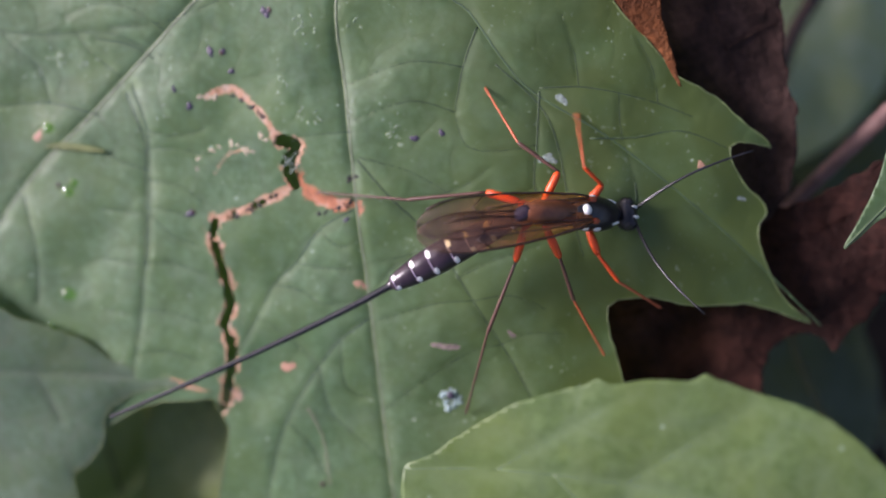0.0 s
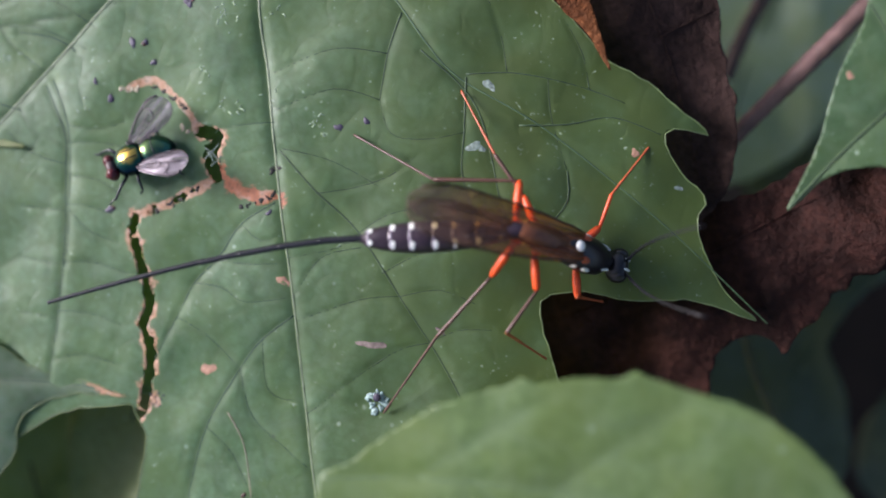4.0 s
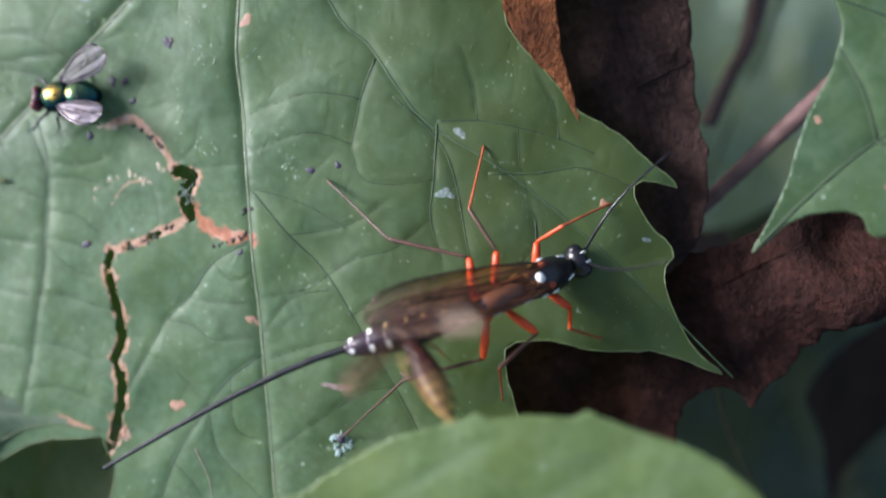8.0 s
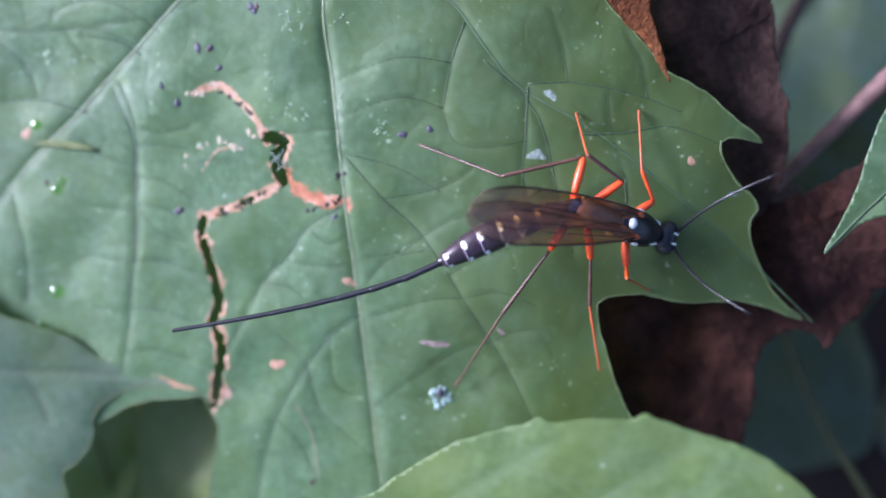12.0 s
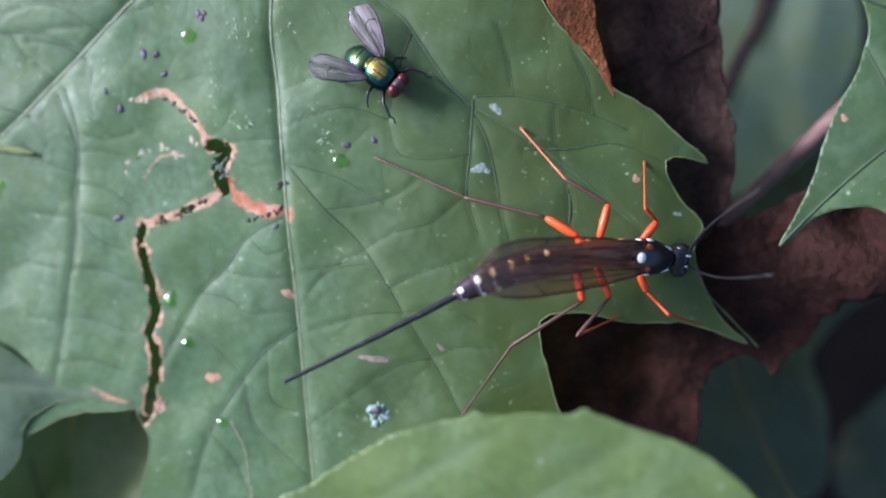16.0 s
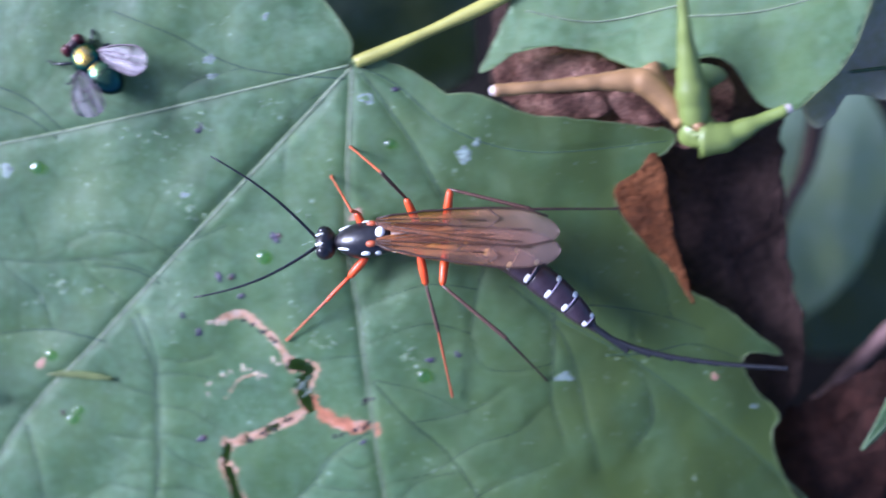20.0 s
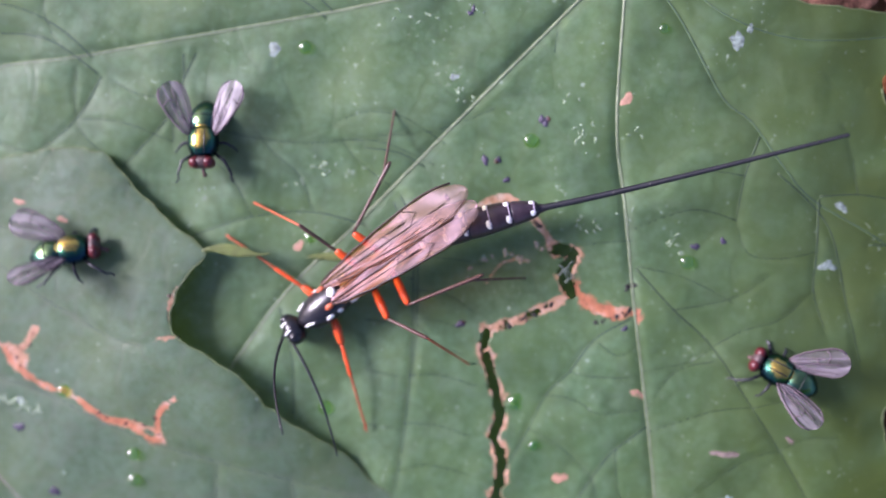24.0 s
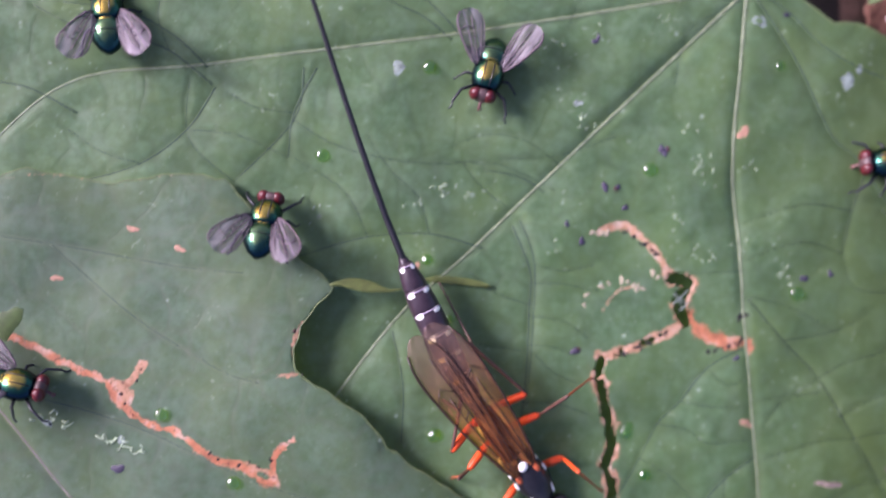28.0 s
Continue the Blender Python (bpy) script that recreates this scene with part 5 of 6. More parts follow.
first_fly = build_fly()
FLY_KEYS = {
    "A": ([(3.2, 1227, 177, 180, 30), (3.3, 785, 234, 180, 30), (3.4, 354, 272, 180, 30), (3.5, 377, 303, 180, 30), (5.5, 152, 73, 300, 30), (6, 144, 294, 15, 30), (6.2, 237, 214, 20, 30), (6.4, 285, 180, 20, 30), (6.6, 313, 104, 15, 30), (6.8, 328, 49, 5, 30), (6.9, 411, 64, 345, 30), (7, 581, 111, 330, 30), (7.2, 530, 104, 270, 30), (7.5, 447, 126, 190, 30), (7.8, 252, 90, 190, 30), (8, 243, 89, 185, 30), (8.1, 163, 55, 160, 30), (8.2, -153, -225, 160, 30)], (2600, -200), (-900, -1500)),
    "B": ([(2.7, 351, 1094, 80, 30), (2.9, 663, 954, 80, 30), (3, 672, 905, 85, 30), (3.1, 630, 915, 100, 30), (3.3, 572, 1022, 100, 30)], (500, 2100), (500, 2100)),
    "D": ([(9.8, 1415, 396, 150, 30), (10, 572, 131, 75, 30), (10.2, 560, 123, 80, 30), (10.3, 522, 1, 80, 30), (10.5, 484, -403, 90, 30)], (2700, 700), (480, -1500)),
    "E": ([(13.1, -82, 25, 300, 30), (13.2, 100, 137, 310, 30), (13.4, 170, 287, 300, 30), (13.5, 198, 276, 300, 30), (15.5, 744, 95, 320, 30), (16, 758, 93, 325, 30), (16.5, 684, 31, 170, 30), (17, 671, -30, 95, 30), (17.5, 616, -167, 100, 30), (18, 256, -163, 130, 30), (19.5, 199, -309, 130, 30), (20, 130, -330, 135, 30), (20.2, 154, -333, 120, 30), (20.4, 154, -409, 110, 30), (20.5, 122, -387, 120, 30), (20.7, 59, -490, 100, 30), (21, -74, -735, 100, 30)], (-2000, -400), (-200, -1700)),
    "F": ([(20.5, -433, -132, 230, 62), (20.8, -492, -80, 230, 62), (21, -602, -17, 225, 62), (21.5, -568, 6, 225, 62), (22, -720, -25, 225, 62), (22.5, -913, 88, 200, 62)], (-2100, -300), (-2200, 300)),
    "G": ([(21.7, -164, -319, 270, 30), (22, -159, -242, 262, 30), (22.3, -175, -82, 265, 30), (22.5, -157, -56, 265, 30), (24.5, -190, 40, 275, 30), (25, -179, 69, 290, 30), (25.5, -200, 58, 280, 30), (25.7, -217, 38, 275, 30), (26, -282, -12, 270, 30), (27, 83, -163, 270, 30), (27.2, 70, -129, 265, 30), (27.5, 106, -127, 265, 30), (28, 104, -146, 255, 30)], (-140, -1700), None),
    "H": ([(21.6, 426, -388, 270, 30), (22, 321, -308, 268, 30), (22.3, 257, -227, 270, 30), (22.5, 122, -238, 260, 30), (24.5, 172, -435, 260, 30)], (500, -1700), (700, -1700)),
    "I": ([(22, -458, 609, 100, 62), (22.5, -298, 621, 100, 62), (24.5, -463, 129, 345, 62), (25, -312, 201, 335, 62), (25.5, -337, 207, 340, 62), (26, -316, 216, 340, 62), (26.5, -306, 225, 340, 62), (26.8, -308, 154, 0, 62), (27, -299, 200, 18, 62), (27.5, -332, 150, 75, 62), (28, -288, 130, 80, 62)], (-600, 2000), None),
    "J": ([(22.1, 884, 441, 60, 30), (22.3, 715, 375, 80, 30), (22.5, 729, 363, 70, 30), (24.5, 886, 473, 170, 30), (25, 892, 479, 180, 30), (26.2, 877, 610, 220, 30), (26.5, 828, 646, 225, 30), (27, 789, 657, 230, 30), (27.2, 798, 677, 230, 30), (27.5, 945, 552, 240, 30), (27.6, 954, 319, 240, 30), (27.8, 857, 65, 200, 30), (28, 855, 9, 180, 30)], (2300, 900), None),
    "K": ([(25.4, 11, 919, 300, 62), (25.7, -72, 849, 310, 62), (26, -136, 873, 315, 62), (26.2, -191, 889, 320, 62), (26.5, -221, 1083, 320, 62)], (300, 2100), (-300, 2200)),
    "M": ([(26.2, -994, 695, 0, 62), (26.5, -273, 723, 20, 62), (26.7, -435, 1022, 20, 62)], (-2300, 700), (-600, 2100)),
    "N": ([(27.2, -733, 310, 10, 62), (27.5, -736, 430, 5, 62), (27.7, -720, 454, 0, 62), (28, -714, 409, 350, 62)], (-2300, 200), None),
    "R": ([(6.3, 4, 87, 330, 30), (6.4, 338, 196, 15, 30), (6.6, 401, 146, 10, 30), (6.7, 442, 155, 350, 30), (6.8, 487, 168, 345, 30), (6.9, 471, 175, 335, 30), (7, 652, 261, 345, 30), (7.1, 899, 413, 350, 30), (7.2, 1584, 303, 15, 30), (7.3, 2191, 130, 15, 30)], (-1500, -900), (2700, -300)),
    "Q": ([(5.8, 1690, 910, 285, 420), (6, 1585, 800, 285, 420), (6.15, 1690, 680, 285, 420)], (2600, 1900), (2600, 600)),
    "P": ([(26.9, -548, -200, 90, 30), (27.5, -470, -124, 80, 30), (27.7, -607, -127, 80, 30), (28, -562, -225, 95, 30)], (-700, -1700), None),
}
FLIES = {}
for k in FLY_KEYS:
    FLIES[k] = first_fly if not FLIES else copy_thing(first_fly, Matrix())
twig_fly = copy_thing(first_fly, Matrix.Translation(W(1290, 105, -60)) @ pose(0, 0, 0, 0, 25, 100))
for ob in (*FLIES.values(), twig_fly):
    ob.scale = (0.85, 0.85, 0.85)
# shrunk to fit its size in the camera's view
twig_fly.scale = (0.62, 0.62, 0.62)
tagged(twig_fly, "green fly in the shade beside the twig, scaled to fit the view", "fly")

# ---- the striped wasp that flies by ----
striped = thing("striped_wasp", "small yellow and brown striped wasp in flight", "wasp")
blob("thorax", (22, 0, 0), (24, 17, 17), WASP_BROWN, striped)
blob("head", (52, 0, -2), (9, 15, 12), WASP_BROWN, striped)
for i in range(6):
    r = (14, 19, 21, 20, 16, 9)[i]
    x = -6 - i * 17
    v, f = loft([(x + 9, r * 0.9, r * 0.85, 0), (x, r, r * 0.95, 0), (x - 8.5, r * 0.97, r * 0.92, 0)], 14)
    ring_ = mesh_object("brown_band", v, f, WASP_BROWN, striped, "dark brown band")
    v, f = loft([(x - 8, r * 1.0, r * 0.95, 0), (x - 12, r * 0.93, r * 0.88, 0)], 14)
    mesh_object("yellow_band", v, f, WASP_YELLOW, ring_, "yellow band")
for s in (1, -1):
    wg = make_wing(s, 110, 40, HOVER_WING, WING_VEIN, striped, "wing", 0)
    wg.matrix_basis = pose(20 * U, s * 12 * U, 14 * U, 0, 25, -62 * s)
    for hx, dx in ((34, 20), (22, -6), (10, -34)):
        rod("leg", [(hx, s * 8, -12), (hx + dx * 0.5, s * 26, -14), (hx + dx, s * 30, -34)], (3, 2.4, 1.5), WASP_YELLOW, striped, sides=6)


striped.scale = (1.25, 1.25, 1.25)


# ---- motion ----
WASP_KEYS = []


def wasp_key(t, head_u, head_v, spot_u, spot_v, tip_u, tip_v, end_u, end_v, wing_u, wing_v, roll):
    WASP_KEYS.append((t, head_u, head_v, spot_u, spot_v, tip_u, tip_v, end_u, end_v, wing_u, wing_v, roll))


FEET_KEYS, ANT_KEYS = [], []


def feet_key(t, l1, l2, l3, r1, r2, r3):
    FEET_KEYS.append((t, *l1, *l2, *l3, *r1, *r2, *r3))


def antenna_key(t, a, b):
    ANT_KEYS.append((t, *a, *b))


wasp_key(0, 1076, 356, 1016, 347, 675, 472, 173, 704, 782, 368, 25)
wasp_key(0.3, 1085, 386, 1025, 377, 664, 443, 269, 629, 762, 360, 25)
wasp_key(0.5, 1143, 435, 1071, 394, 740, 508, 447, 840, 816, 349, 28)
wasp_key(1, 1159, 456, 1096, 412, 744, 461, 299, 656, 852, 346, 30)
wasp_key(2, 1160, 475, 1104, 416, 757, 392, 198, 449, 873, 308, 30)
wasp_key(3, 1145, 464, 1102, 435, 776, 426, 233, 501, 912, 362, 30)
wasp_key(3.5, 1170, 453, 1117, 429, 757, 421, 219, 559, 877, 377, 28)
wasp_key(5.5, 1205, 505, 1144, 468, 809, 400, 305, 363, 919, 355, 28)
wasp_key(6, 1238, 494, 1171, 455, 819, 412, 332, 358, 938, 365, 25)
wasp_key(6.2, 1178, 408, 1123, 421, 787, 493, 401, 607, 899, 445, 10)
wasp_key(6.5, 1158, 405, 1109, 425, 807, 512, 516, 629, 910, 459, 5)
wasp_key(7, 1159, 372, 1113, 399, 821, 541, 549, 775, 927, 472, 0)
wasp_key(7.5, 1122, 378, 1078, 398, 785, 512, 547, 786, 895, 451, 0)
wasp_key(8, 1164, 382, 1119, 404, 804, 524, 409, 723, 924, 457, 5)
wasp_key(8.5, 1159, 392, 1109, 412, 801, 522, 327, 762, 921, 478, 5)
wasp_key(9, 1180, 406, 1127, 408, 802, 512, 264, 785, 923, 417, 5)
wasp_key(9.5, 1192, 432, 1135, 420, 809, 478, 301, 645, 929, 423, 8)
wasp_key(10, 1169, 371, 1120, 398, 809, 545, 461, 813, 919, 476, 0)
wasp_key(10.5, 1136, 362, 1090, 386, 810, 538, 548, 761, 915, 464, 0)
wasp_key(11, 1111, 335, 1079, 369, 809, 556, 549, 857, 921, 459, 0)
wasp_key(11.5, 1152, 357, 1100, 361, 793, 470, 386, 708, 908, 385, 5)
wasp_key(12, 1167, 408, 1113, 381, 787, 436, 330, 549, 900, 352, 20)
wasp_key(13, 1238, 369, 1185, 376, 893, 496, 654, 696, 999, 422, 0)
wasp_key(13.5, 1217, 370, 1164, 378, 885, 498, 697, 669, 985, 428, 0)
wasp_key(15.5, 1290, 410, 1224, 414, 911, 501, 686, 660, 1001, 449, 0)
wasp_key(16, 1292, 423, 1226, 415, 916, 476, 668, 604, 1008, 428, 0)
wasp_key(17, 1309, 410, 1241, 409, 905, 479, 572, 612, 1005, 411, 0)
wasp_key(17.6, 1330, 415, 1251, 403, 914, 434, 589, 484, 1010, 384, 0)
wasp_key(17.8, 1336, 419, 1259, 406, 931, 421, 644, 499, 1035, 372, 0)
wasp_key(18, 1383, 374, 1319, 371, 974, 454, 653, 515, 1152, 341, -10)
wasp_key(18.2, 1337, 266, 1275, 325, 1016, 602, 888, 773, 1096, 478, -20)
wasp_key(18.4, 1189, 164, 1160, 232, 1073, 590, 1019, 859, 1151, 466, -30)
wasp_key(18.6, 1062, 195, 1080, 270, 1113, 652, 1135, 911, 1171, 494, -40)
wasp_key(18.8, 1036, 123, 1061, 194, 1081, 580, 1138, 862, 1143, 433, -45)
wasp_key(19, 1045, 44, 1090, 115, 1128, 524, 1219, 807, 1180, 389, -40)
wasp_key(19.3, 906, -8, 958, 63, 1150, 400, 1315, 620, 1158, 297, -35)
wasp_key(19.6, 747, -67, 814, -3, 1078, 283, 1261, 468, 1091, 168, -35)
wasp_key(19.8, 580, -12, 682, 9, 1044, 151, 1401, 221, 1019, 54, -35)
wasp_key(20, 510, -8, 626, -21, 991, 161, 1277, 233, 946, 7, -32)
wasp_key(20.2, 358, 26, 467, 12, 857, 91, 1255, 161, 791, -7, -30)
wasp_key(20.4, 253, 106, 356, 58, 771, 49, 1172, -29, 667, -38, -30)
wasp_key(20.6, 121, 189, 206, 139, 592, -2, 986, -193, 509, -59, -30)
wasp_key(20.8, 89, 242, 178, 168, 552, 15, 974, -205, 450, -43, -30)
wasp_key(21, 58, 254, 145, 168, 521, 41, 1000, -131, 410, -17, -30)
wasp_key(22, 55, 258, 142, 170, 516, 22, 1008, -179, 418, -28, -30)
wasp_key(22.5, 52, 267, 148, 182, 521, 22, 1024, -119, 431, -24, -30)
wasp_key(24.5, -79, 395, 7, 329, 389, 189, 881, 85, 293, 153, -28)
wasp_key(25, 82, 557, 114, 443, 270, 111, 524, -265, 169, 142, -5)
wasp_key(25.2, 40, 549, 92, 459, 377, 146, 735, -117, 220, 175, -10)
wasp_key(25.5, -18, 541, 35, 454, 285, 231, 662, -33, 158, 238, -10)
wasp_key(25.7, 58, 601, 78, 504, 205, 237, 474, -154, 103, 266, 0)
wasp_key(26, 140, 652, 95, 540, 51, 148, 127, -325, -23, 265, 5)
wasp_key(26.2, 159, 617, 115, 514, -26, 210, -40, -278, -65, 261, 0)
wasp_key(26.5, 216, 650, 157, 568, -44, 268, -93, -164, -51, 329, 0)
wasp_key(27, 227, 638, 158, 557, -50, 190, -180, -281, -40, 301, -3)
wasp_key(27.5, 225, 633, 145, 549, -50, 225, -245, -242, -72, 312, -3)
wasp_key(28, 231, 638, 169, 558, -48, 191, -222, -293, -33, 296, 0)
feet_key(0, (991, 182), (829, 134), (483, 316), (1143, 539), (1056, 653), (783, 744))
feet_key(0.5, (1203, 294), (814, 138), (732, 222), (1095, 548), (1050, 705), (767, 736))
feet_key(1, (1250, 280), (831, 145), (726, 234), (1117, 549), (1064, 654), (783, 739))
feet_key(2, (1236, 278), (832, 141), (730, 236), (1111, 548), (1071, 704), (779, 747))
feet_key(3, (1225, 272), (839, 142), (729, 238), (1108, 525), (1043, 634), (768, 746))
feet_key(5.5, (1249, 267), (1014, 177), (725, 237), (1220, 558), (1071, 637), (762, 703))
feet_key(6, (1247, 273), (1013, 182), (726, 239), (1216, 560), (1073, 641), (767, 702))
feet_key(7, (1238, 279), (1011, 182), (725, 237), (1242, 527), (1061, 707), (762, 700))
feet_key(8, (1225, 279), (1008, 180), (730, 239), (1212, 515), (1043, 625), (760, 696))
feet_key(9, (1232, 277), (1009, 180), (730, 238), (1196, 528), (1056, 679), (767, 711))
feet_key(10, (1230, 273), (1013, 182), (728, 240), (1188, 520), (1050, 678), (770, 702))
feet_key(11, (1092, 220), (1006, 188), (724, 236), (1161, 525), (1056, 721), (777, 701))
feet_key(12, (1120, 187), (1010, 190), (728, 240), (1140, 513), (1059, 722), (777, 701))
feet_key(13, (1108, 188), (1004, 187), (728, 234), (1298, 538), (1222, 551), (916, 726))
feet_key(16, (1227, 248), (1008, 190), (733, 236), (1338, 542), (1186, 526), (907, 710))
feet_key(17, (1238, 254), (1016, 193), (730, 242), (1359, 554), (1183, 535), (919, 707))
feet_key(17.6, (1246, 247), (1021, 186), (736, 236), (1367, 557), (1192, 532), (925, 701))
feet_key(18, (1378, 282), (1010, 195), (838, 327), (1373, 492), (1283, 491), (1247, 532))
feet_key(18.4, (968, 124), (990, 318), (992, 547), (1278, 257), (1280, 361), (1252, 551))
feet_key(19, (823, 71), (818, 256), (907, 544), (1177, 173), (1211, 320), (1299, 482))
feet_key(19.6, (651, 135), (812, 218), (920, 363), (817, -64), (896, -13), (1227, 136))
feet_key(20, (421, 196), (741, 314), (905, 264), (537, -118), (575, -167), (1051, -36))
feet_key(20.6, (127, 382), (416, 332), (560, 190), (12, 87), (64, -36), (462, -116))
feet_key(21, (174, 484), (413, 374), (504, 156), (-79, 141), (7, 10), (390, -101))
feet_key(22, (163, 487), (414, 372), (500, 149), (-83, 133), (1, 5), (374, -99))
feet_key(24.5, (88, 620), (257, 454), (361, 311), (-181, 201), (-128, 161), (112, -18))
feet_key(25, (94, 634), (451, 452), (389, 253), (-33, 545), (-90, 204), (109, 110))
feet_key(26, (375, 646), (385, 583), (276, 318), (71, 686), (-59, 544), (105, 236))
feet_key(27, (378, 667), (299, 401), (-10, 215), (167, 706), (45, 593), (35, 461))
feet_key(28, (323, 615), (300, 407), (18, 229), (152, 696), (48, 587), (31, 448))
antenna_key(0, (1325, 237), (1208, 520))
antenna_key(1, (1392, 344), (1216, 521))
antenna_key(2, (1373, 492), (1219, 619))
antenna_key(3, (1305, 416), (1211, 511))
antenna_key(6, (1309, 392), (1511, 607))
antenna_key(7, (1276, 105), (1438, 330))
antenna_key(8, (1353, 164), (1317, 372))
antenna_key(9, (1362, 141), (1338, 401))
antenna_key(10, (1251, 212), (1337, 366))
antenna_key(11, (1155, 25), (1450, 339))
antenna_key(12, (1350, 295), (1298, 521))
antenna_key(13, (1324, 367), (1425, 390))
antenna_key(16, (1413, 292), (1416, 431))
antenna_key(17, (1418, 361), (1471, 448))
antenna_key(18, (1572, 300), (1575, 404))
antenna_key(18.4, (1087, -35), (1246, -37))
antenna_key(19, (872, -214), (990, -167))
antenna_key(20, (178, 126), (328, -174))
antenna_key(21, (-32, 542), (-132, 223))
antenna_key(22, (-24, 551), (-121, 253))
antenna_key(25, (85, 616), (22, 626))
antenna_key(26, (219, 667), (175, 852))
antenna_key(27, (565, 751), (441, 829))
antenna_key(28, (502, 715), (400, 795))


def at_time(keys, t):
    k = np.array(keys, float)
    return [float(np.interp(t, k[:, 0], k[:, i])) for i in range(1, k.shape[1])]


def frame_of(x, up):
    """A turn whose x axis is x and whose z axis leans to up."""
    x = x.normalized()
    y = up.cross(x)
    if y.length < 1e-6:
        y = Vector((0, 1, 0))
    y.normalize()
    z = x.cross(y)
    return Matrix((x, y, z)).transposed()


def placed(at, turn):
    return Matrix.Translation(at) @ turn.to_4x4()


def reach(hip, foot, pole, lean, dims):
    """Three straight pieces from the hip to the foot: the thigh along pole, then shin and foot, whose joint leans to lean."""
    a, b, c = (d * U for d in dims)
    knee = hip + pole * a
    for _ in range(12):
        if (foot - knee).length < 0.985 * (b + c):
            break
        pole = (pole + (foot - hip).normalized() * 0.25).normalized()
        knee = hip + pole * a
    to = foot - knee
    d = min(max(to.length, abs(b - c) * 1.02), 0.995 * (b + c))
    way = to.normalized()
    along = (d * d + b * b - c * c) / (2 * d)
    lean = lean + Vector((0, 0, 2.5 * (1 - d / (b + c))))
    side = lean - way * lean.dot(way)
    ankle = knee + way * along + side.normalized() * math.sqrt(max(b * b - along * along, 0.0))
    ankle.z = min(max(ankle.z, foot.z + 2 * U), knee.z + (14 if b > 100 * U else 60) * U)
    return [hip, knee, ankle, foot]


def late(t):
    return min(1.0, max(0.0, (t - 17.8) / 0.6))


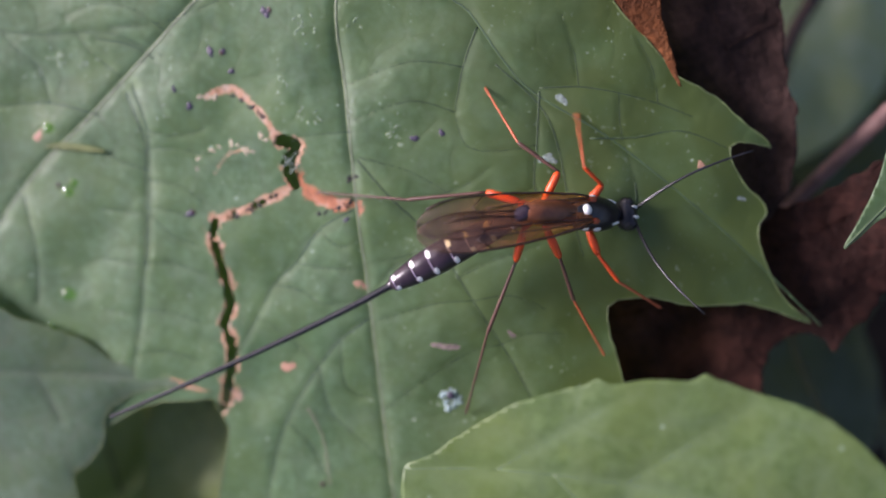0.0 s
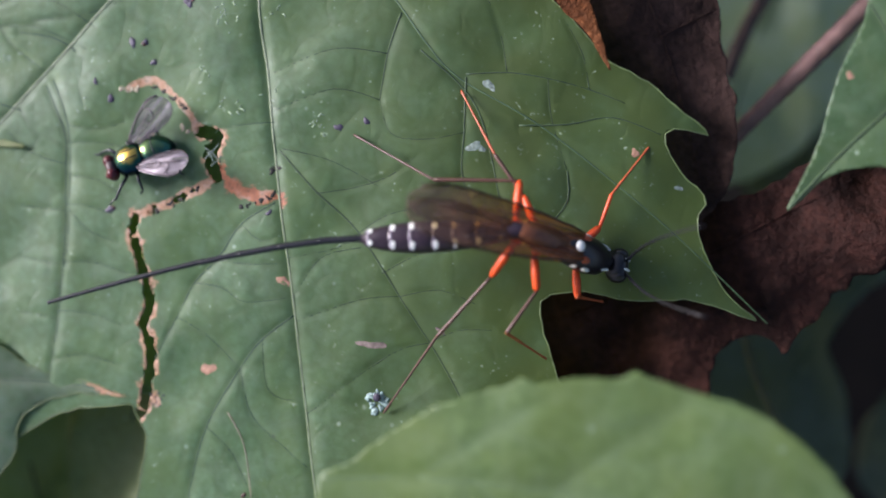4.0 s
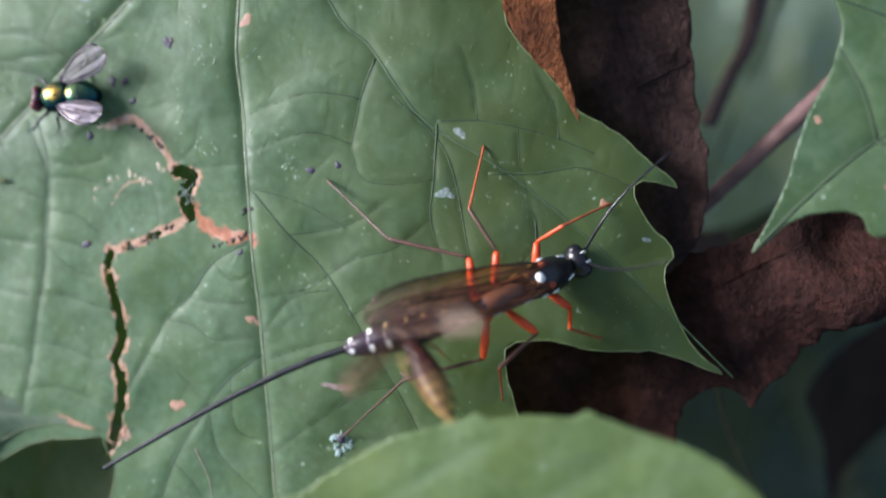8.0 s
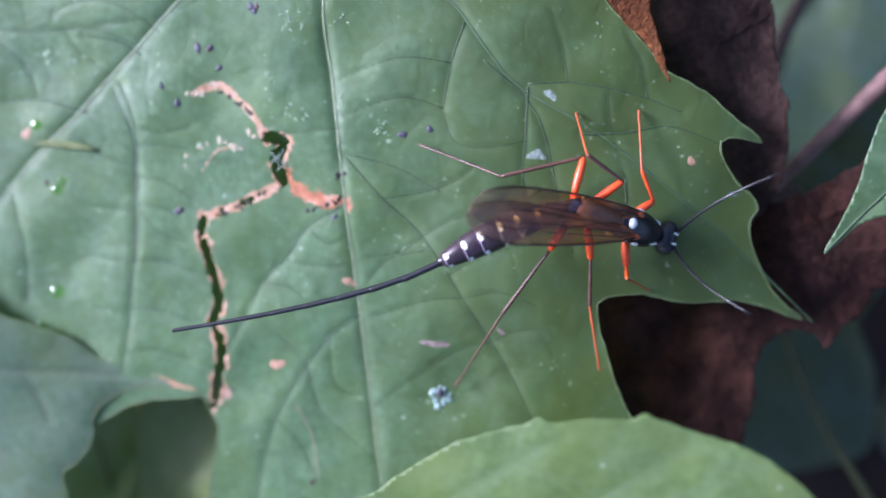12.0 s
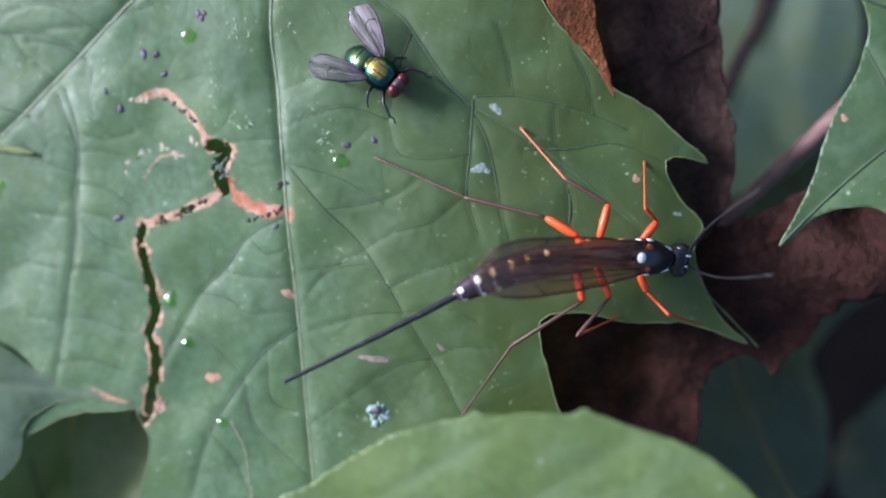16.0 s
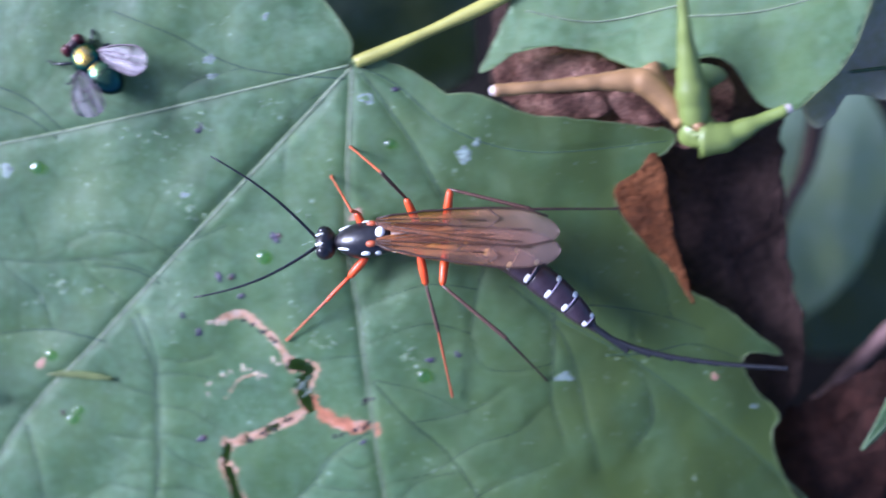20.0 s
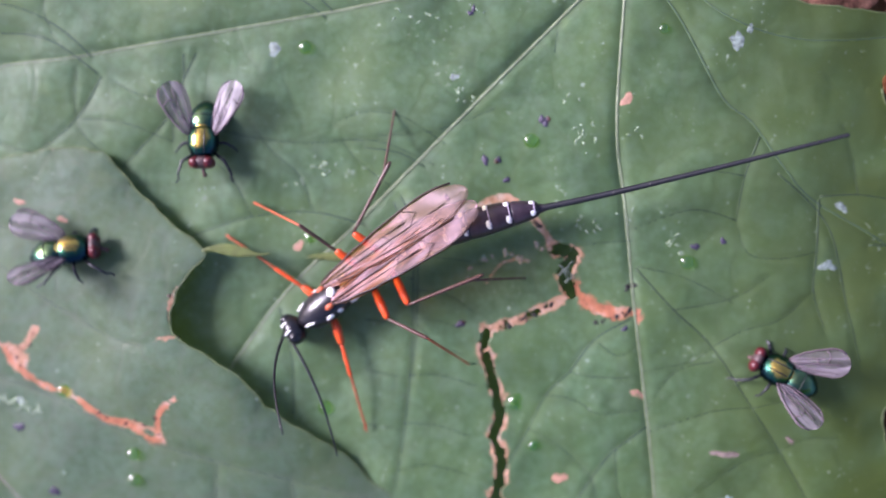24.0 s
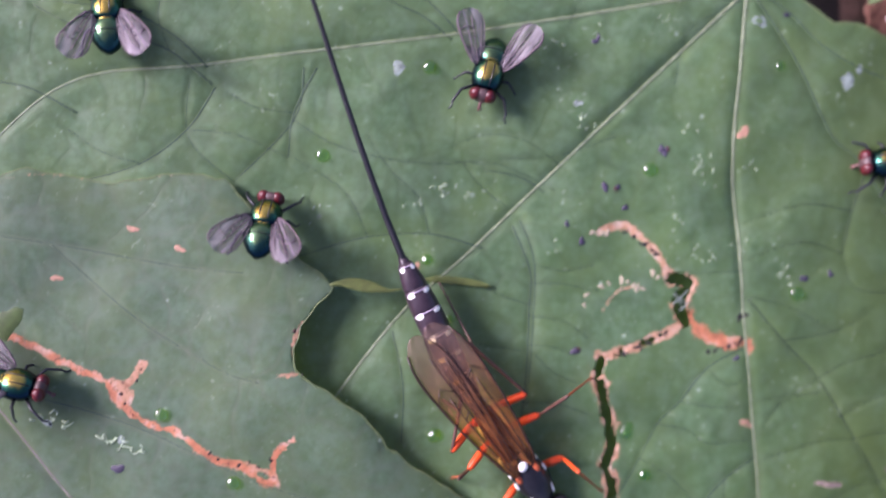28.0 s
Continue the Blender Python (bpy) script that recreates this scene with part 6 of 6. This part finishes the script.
def wasp_rows():
    rows = {}
    def put(ob, t, m):
        rows.setdefault(ob, []).append((t, m))
    times = sorted({k[0] for k in WASP_KEYS} | {k[0] for k in FEET_KEYS} | {0.75, 1.5, 2.5, 4.2, 4.9, 14.2, 14.9, 21.5, 23.2, 23.9})
    for t in times:
        hu, hv, su, sv, tu, tv, eu, ev, wu, wv, roll = at_time(WASP_KEYS, t)
        k = late(t)
        zs, zt = 80 - 20 * k, 130 - 60 * k
        spot, hd = W(su, sv, zs + 12 + sag(su)), W(hu, hv, zs - 34 + 26 * k + sag(hu))
        fwd = (hd - spot).normalized()
        turn = frame_of(fwd, Vector((0, 0, 1))) @ Matrix.Rotation(radians(-roll), 3, "X")
        body = placed(spot, turn)
        inv = body.inverted()
        put(wasp, t, body)
        up = turn @ Vector((0, 0, 1))
        # abdomen
        root, tip = body @ (Vector((-112, 0, -37)) * U), W(tu, tv, zt + sag(tu))
        level = Vector((fwd.x, fwd.y, 0)).normalized()
        bend = root.lerp(tip, 0.5) * 0.6 + (root - level * 0.50 * (root - tip).length) * 0.4
        away = (tip - root).cross(Vector((0, 0, 1))).normalized()
        bend -= away * (1 if away.dot(W(wu, wv) - root) > 0 else -1) * max(roll - 8, 0) * 1.6 * U
        bend.z = 0.55 * root.z + 0.45 * tip.z - 4 * U
        curve = [root * (1 - s) ** 2 + bend * 2 * s * (1 - s) + tip * s * s for s in np.linspace(0, 1, 81)]
        run = np.cumsum([0.0] + [(a - b).length for a, b in zip(curve[1:], curve[:-1])])
        even = np.interp(np.linspace(0, run[-1], 41), run, np.arange(81))
        curve = [curve[int(e)].lerp(curve[min(int(e) + 1, 80)], e - int(e)) for e in even]
        for i, ob in enumerate(TERGITES):
            j = int(round((i + 0.55) / 7.35 * 40))
            tan = curve[max(j - 2, 0)] - curve[min(j + 2, 40)]
            put(ob, t, inv @ placed(curve[j], frame_of(tan, up)))
        tan = curve[36] - curve[40]
        put(tail_tip, t, inv @ placed(curve[39], frame_of(tan, up)))
        # egg-laying tube: a line that leaves the tip along the abdomen and ends at its own end
        back = -tan.normalized()
        end = W(eu, ev, zt + 40 + 50 * k + sag(eu))
        mid_ = tip + back * 0.27 * (end - tip).length
        line = [tip * (1 - s) ** 2 + mid_ * 2 * s * (1 - s) + end * s * s for s in np.linspace(0, 1, 101)]
        length = sum((a - b).length for a, b in zip(line[1:], line[:-1]))
        step = min(OVI_L * U, length / OVI_N) if t < 24 else OVI_L * U
        p, gone, j = tip.copy(), 0.0, 0
        for ob in OVI:
            q = p.copy()
            left = step
            while left > 1e-7 and j < 100:
                d = line[j + 1] - q
                if d.length <= left:
                    left -= d.length
                    q = line[j + 1].copy()
                    j += 1
                else:
                    q = q + d.normalized() * left
                    left = 0
            if left > 1e-7:
                q = q + (line[100] - line[95]).normalized() * left
            put(ob, t, inv @ placed(p, frame_of(p - q, up)))
            p = q
        # wings
        wt = W(wu, wv, 180 - 65 * k + sag(wu))
        for s, ob in zip((1, -1), WINGS):
            base = body @ (Vector((4, s * 17, -1)) * U)
            lie = base - wt
            side = up.cross(lie).normalized()
            lie = lie - side * s * (8 + 7 * k) * U
            put(ob, t, inv @ placed(base, frame_of(lie, up)))
        # legs
        feet = at_time(FEET_KEYS, t)
        for n, key in enumerate((("L", 1), ("L", 2), ("L", 3), ("R", 1), ("R", 2), ("R", 3))):
            s = 1 if key[0] == "L" else -1
            hx, hy, hz = HIPS[key[1]]
            hip = body @ (Vector((hx - 2, s * (hy + 6), hz - 2)) * U)
            foot = W(feet[2 * n], feet[2 * n + 1], 4 + sag(feet[2 * n]))
            flat = Vector((fwd.x, fwd.y, 0)).normalized()
            out = Vector((-flat.y, flat.x, 0)) * s
            pole = (flat * (0.5 - 0.3 * k) + out * 0.9 + Vector((0, 0, 0.05 + 0.25 * k))).normalized()
            lean = (-out if key[1] == 3 else -flat * (0.5 if key[1] == 1 else 1.0)) * (1 - 0.6 * k) + Vector((0, 0, 0.6 + 0.5 * k))
            p = reach(hip, foot, pole, lean, LEG_DIM[key[1]])
            for ob, a, b in zip(LEGS[key], p[:-1], p[1:]):
                put(ob, t, inv @ placed(a, frame_of(b - a, Vector((0, 0, 1)))))
        # antennae
        ends = at_time(ANT_KEYS, t)
        for n, ob in enumerate(ANTS):
            s = 1 - 2 * n
            root = body @ (Vector((116, s * 6, -14)) * U)
            to = W(ends[2 * n], ends[2 * n + 1], 60 + sag(ends[2 * n])) - root
            flat = Vector((to.x, to.y, 0))
            rise = math.sqrt(max(0.02, 1 - min(1, flat.length / (ANT_L * U)) ** 2))
            way = (flat.normalized() * math.sqrt(max(0.05, 1 - rise**2)) + Vector((0, 0, min(rise, 0.75)))).normalized()
            put(ob, t, inv @ placed(root, frame_of(way, Vector((0, 0, 1)))))
    for ob, r in rows.items():
        r = [(0.0, r[0][1])] + r if r[0][0] > 0 else r
        if r[-1][0] < 28:
            r.append((28.0, r[-1][1]))
        walk(ob, r)


def fly_rows(ob, keys, come, go, pitch=0.0, lean=-16):
    """Rows of (seconds, u, v, heading, z); the fly comes from and leaves to far outside."""
    t0, t1 = keys[0][0], keys[-1][0]
    keys = list(keys)
    if come:
        keys = [(0.0, *come, keys[0][3], 500), (t0 - 0.25, *come, keys[0][3], 300)] + keys if t0 > 0.4 else keys
    if go and t1 < 27.4:
        keys += [(t1 + 0.25, *go, keys[-1][3], 300), (28.0, *go, keys[-1][3], 500)]
    out, last = [], None
    for k in keys:
        t, u, v, h = k[:4]
        z = k[4] if len(k) > 4 else 30
        if last:
            h = last[3] + (h - last[3] + 180) % 360 - 180
            n = int(abs(h - last[3]) // 75)
            for i in range(n):
                s = (i + 1) / (n + 1)
                out.append((last[0] + (t - last[0]) * s, *[last[j] + (c - last[j]) * s for j, c in ((1, u), (2, v), (3, h), (4, z))]))
        last = (t, u, v, h, z)
        out.append(last)
    walk(ob, [(t, Matrix.Translation(W(u, v, z + (sag(u) if 0 < z < 60 else 0))) @ pose(0, 0, 0, lean, 0, 0) @ pose(0, 0, 0, 0, pitch, h)) for t, u, v, h, z in out])


def sway(ob, keys, pivot=(784, 441)):
    """Rows of (seconds, shift along u, shift along v, turn in degrees about the pivot)."""
    p = W(*pivot)
    walk(ob, [(k[0], Matrix.Translation(p + Vector((k[1] * U, -k[2] * U, 0))) @ pose(0, 0, 0, 0, 0, k[3] if len(k) > 3 else 0) @ Matrix.Translation(-p)) for k in keys])


def motions():
    wasp_rows()
    for k, ob in FLIES.items():
        fly_rows(ob, *FLY_KEYS[k], lean=-34 if k in "IKNM" else -18)
    fly_rows(twig_fly, [(9.25, 1226, 90, 110, -230), (9.5, 1202, 90, 110, -230), (10.0, 1228, 88, 110, -230), (11.0, 1289, 80, 110, -230), (11.4, 1289, 105, 110, -230), (12.0, 1297, 205, 120, -230), (13.4, 1327, 243, 120, -230)], (2700, -300), (2700, 200), 20, -80)
    fly_rows(striped, [
        (2.3, -182, 1149, 0, 60),
        (2.6, 136, 1048, 0, 80),
        (2.7, 221, 990, 0, 80),
        (2.8, 118, 998, 180, 80),
        (2.9, -123, 913, 180, 150),
        (3.2, -1627, 773, 180, 300),
        (7.1, 1047, 2062, 100, 300),
        (7.5, 1059, 1133, 100, 250),
        (7.8, 984, 684, 110, 200),
        (7.9, 964, 578, 115, 160),
        (8, 920, 523, 120, 130),
        (8.1, 632, 360, 150, 150),
        (8.2, 398, 168, 170, 120),
        (8.3, 210, 197, 130, 120),
        (8.4, -18, 194, 150, 200),
        (8.6, -1531, 20, 150, 300),
        (9.2, 770, 2138, 120, 300),
        (9.6, 637, 1024, 120, 250),
        (9.7, 539, 722, 150, 200),
        (9.8, 442, 506, 180, 130),
        (9.9, 282, 513, 170, 120),
        (10, 128, 514, 150, 110),
        (10.1, 70, 417, 170, 110),
        (10.2, 57, 248, 160, 110),
        (10.4, -154, 177, 160, 200),
    ], (-2100, 1500), (-2100, -600))
    sway(fore_leaf, [(0, 24, -32), (1, 12, -38), (2, -16, -8), (3, 48, -16), (6, -18, 24), (7, -5, 25), (8, 33, -31), (9, 0, 0), (10, -10, 2), (11, -50, 47), (12, -51, 37), (13, -26, 15), (16, -45, 9), (17, -62, 31), (18, -65, -6), (28, -65, -6)])
    sway(twig_a, [(0, 37, 69), (1, 14, 58), (2, 1, 54), (3, -44, -4), (6, 10, 33), (7, 11, 32), (8, 0, 0), (9, 2, 24), (10, 18, -1), (11, 19, 37), (13, 16, 43), (16, 65, 17), (17, 97, 31), (18, 90, 44), (19, 106, 59), (28, 106, 59)])
    sway(right_leaf, [(0, -5, 17), (1, -14, 7), (2, -31, 10), (3, 0, -34), (6, 1, 8), (7, -5, 7), (8, 2, -46), (9, -15, -19), (10, 7, -3), (11, -4, 33), (12, -23, 32), (13, -18, 11), (16, -5, -14), (17, 8, 2), (18, -1, -10), (19, 0, 0), (28, 0, 0)])
    sway(grey_leaf, [(0, 22, -80, 13), (3, 20, -80, 13), (6, 20, -80, 13), (10, 20, -80, 13), (13, 20, -78, 13), (18, 20, -78, 13), (19.5, 12, -50, 9), (20.5, 18, -8, 3), (21, 24, 4, 2), (22, 10, -18, 1), (25, 2, -18), (26, 6, 0), (27, 20, 4), (28, 20, 4)], (279, 780))
    # rain drops that land during the film
    for i, (ob, u, v, z, turn) in enumerate(drops):
        if not 250 < u < 800:
            continue
        t = 13.7 + 0.2 * (i % 8)
        m = Matrix.Translation(W(u, v, z)) @ Euler((0, 0, turn)).to_matrix().to_4x4()
        walk(ob, [(0.0, Matrix.Translation((0, 0, 0.6)) @ m), (t - 0.25, Matrix.Translation((0, 0, 0.6)) @ m), (t, m), (28.0, m)])


motions()
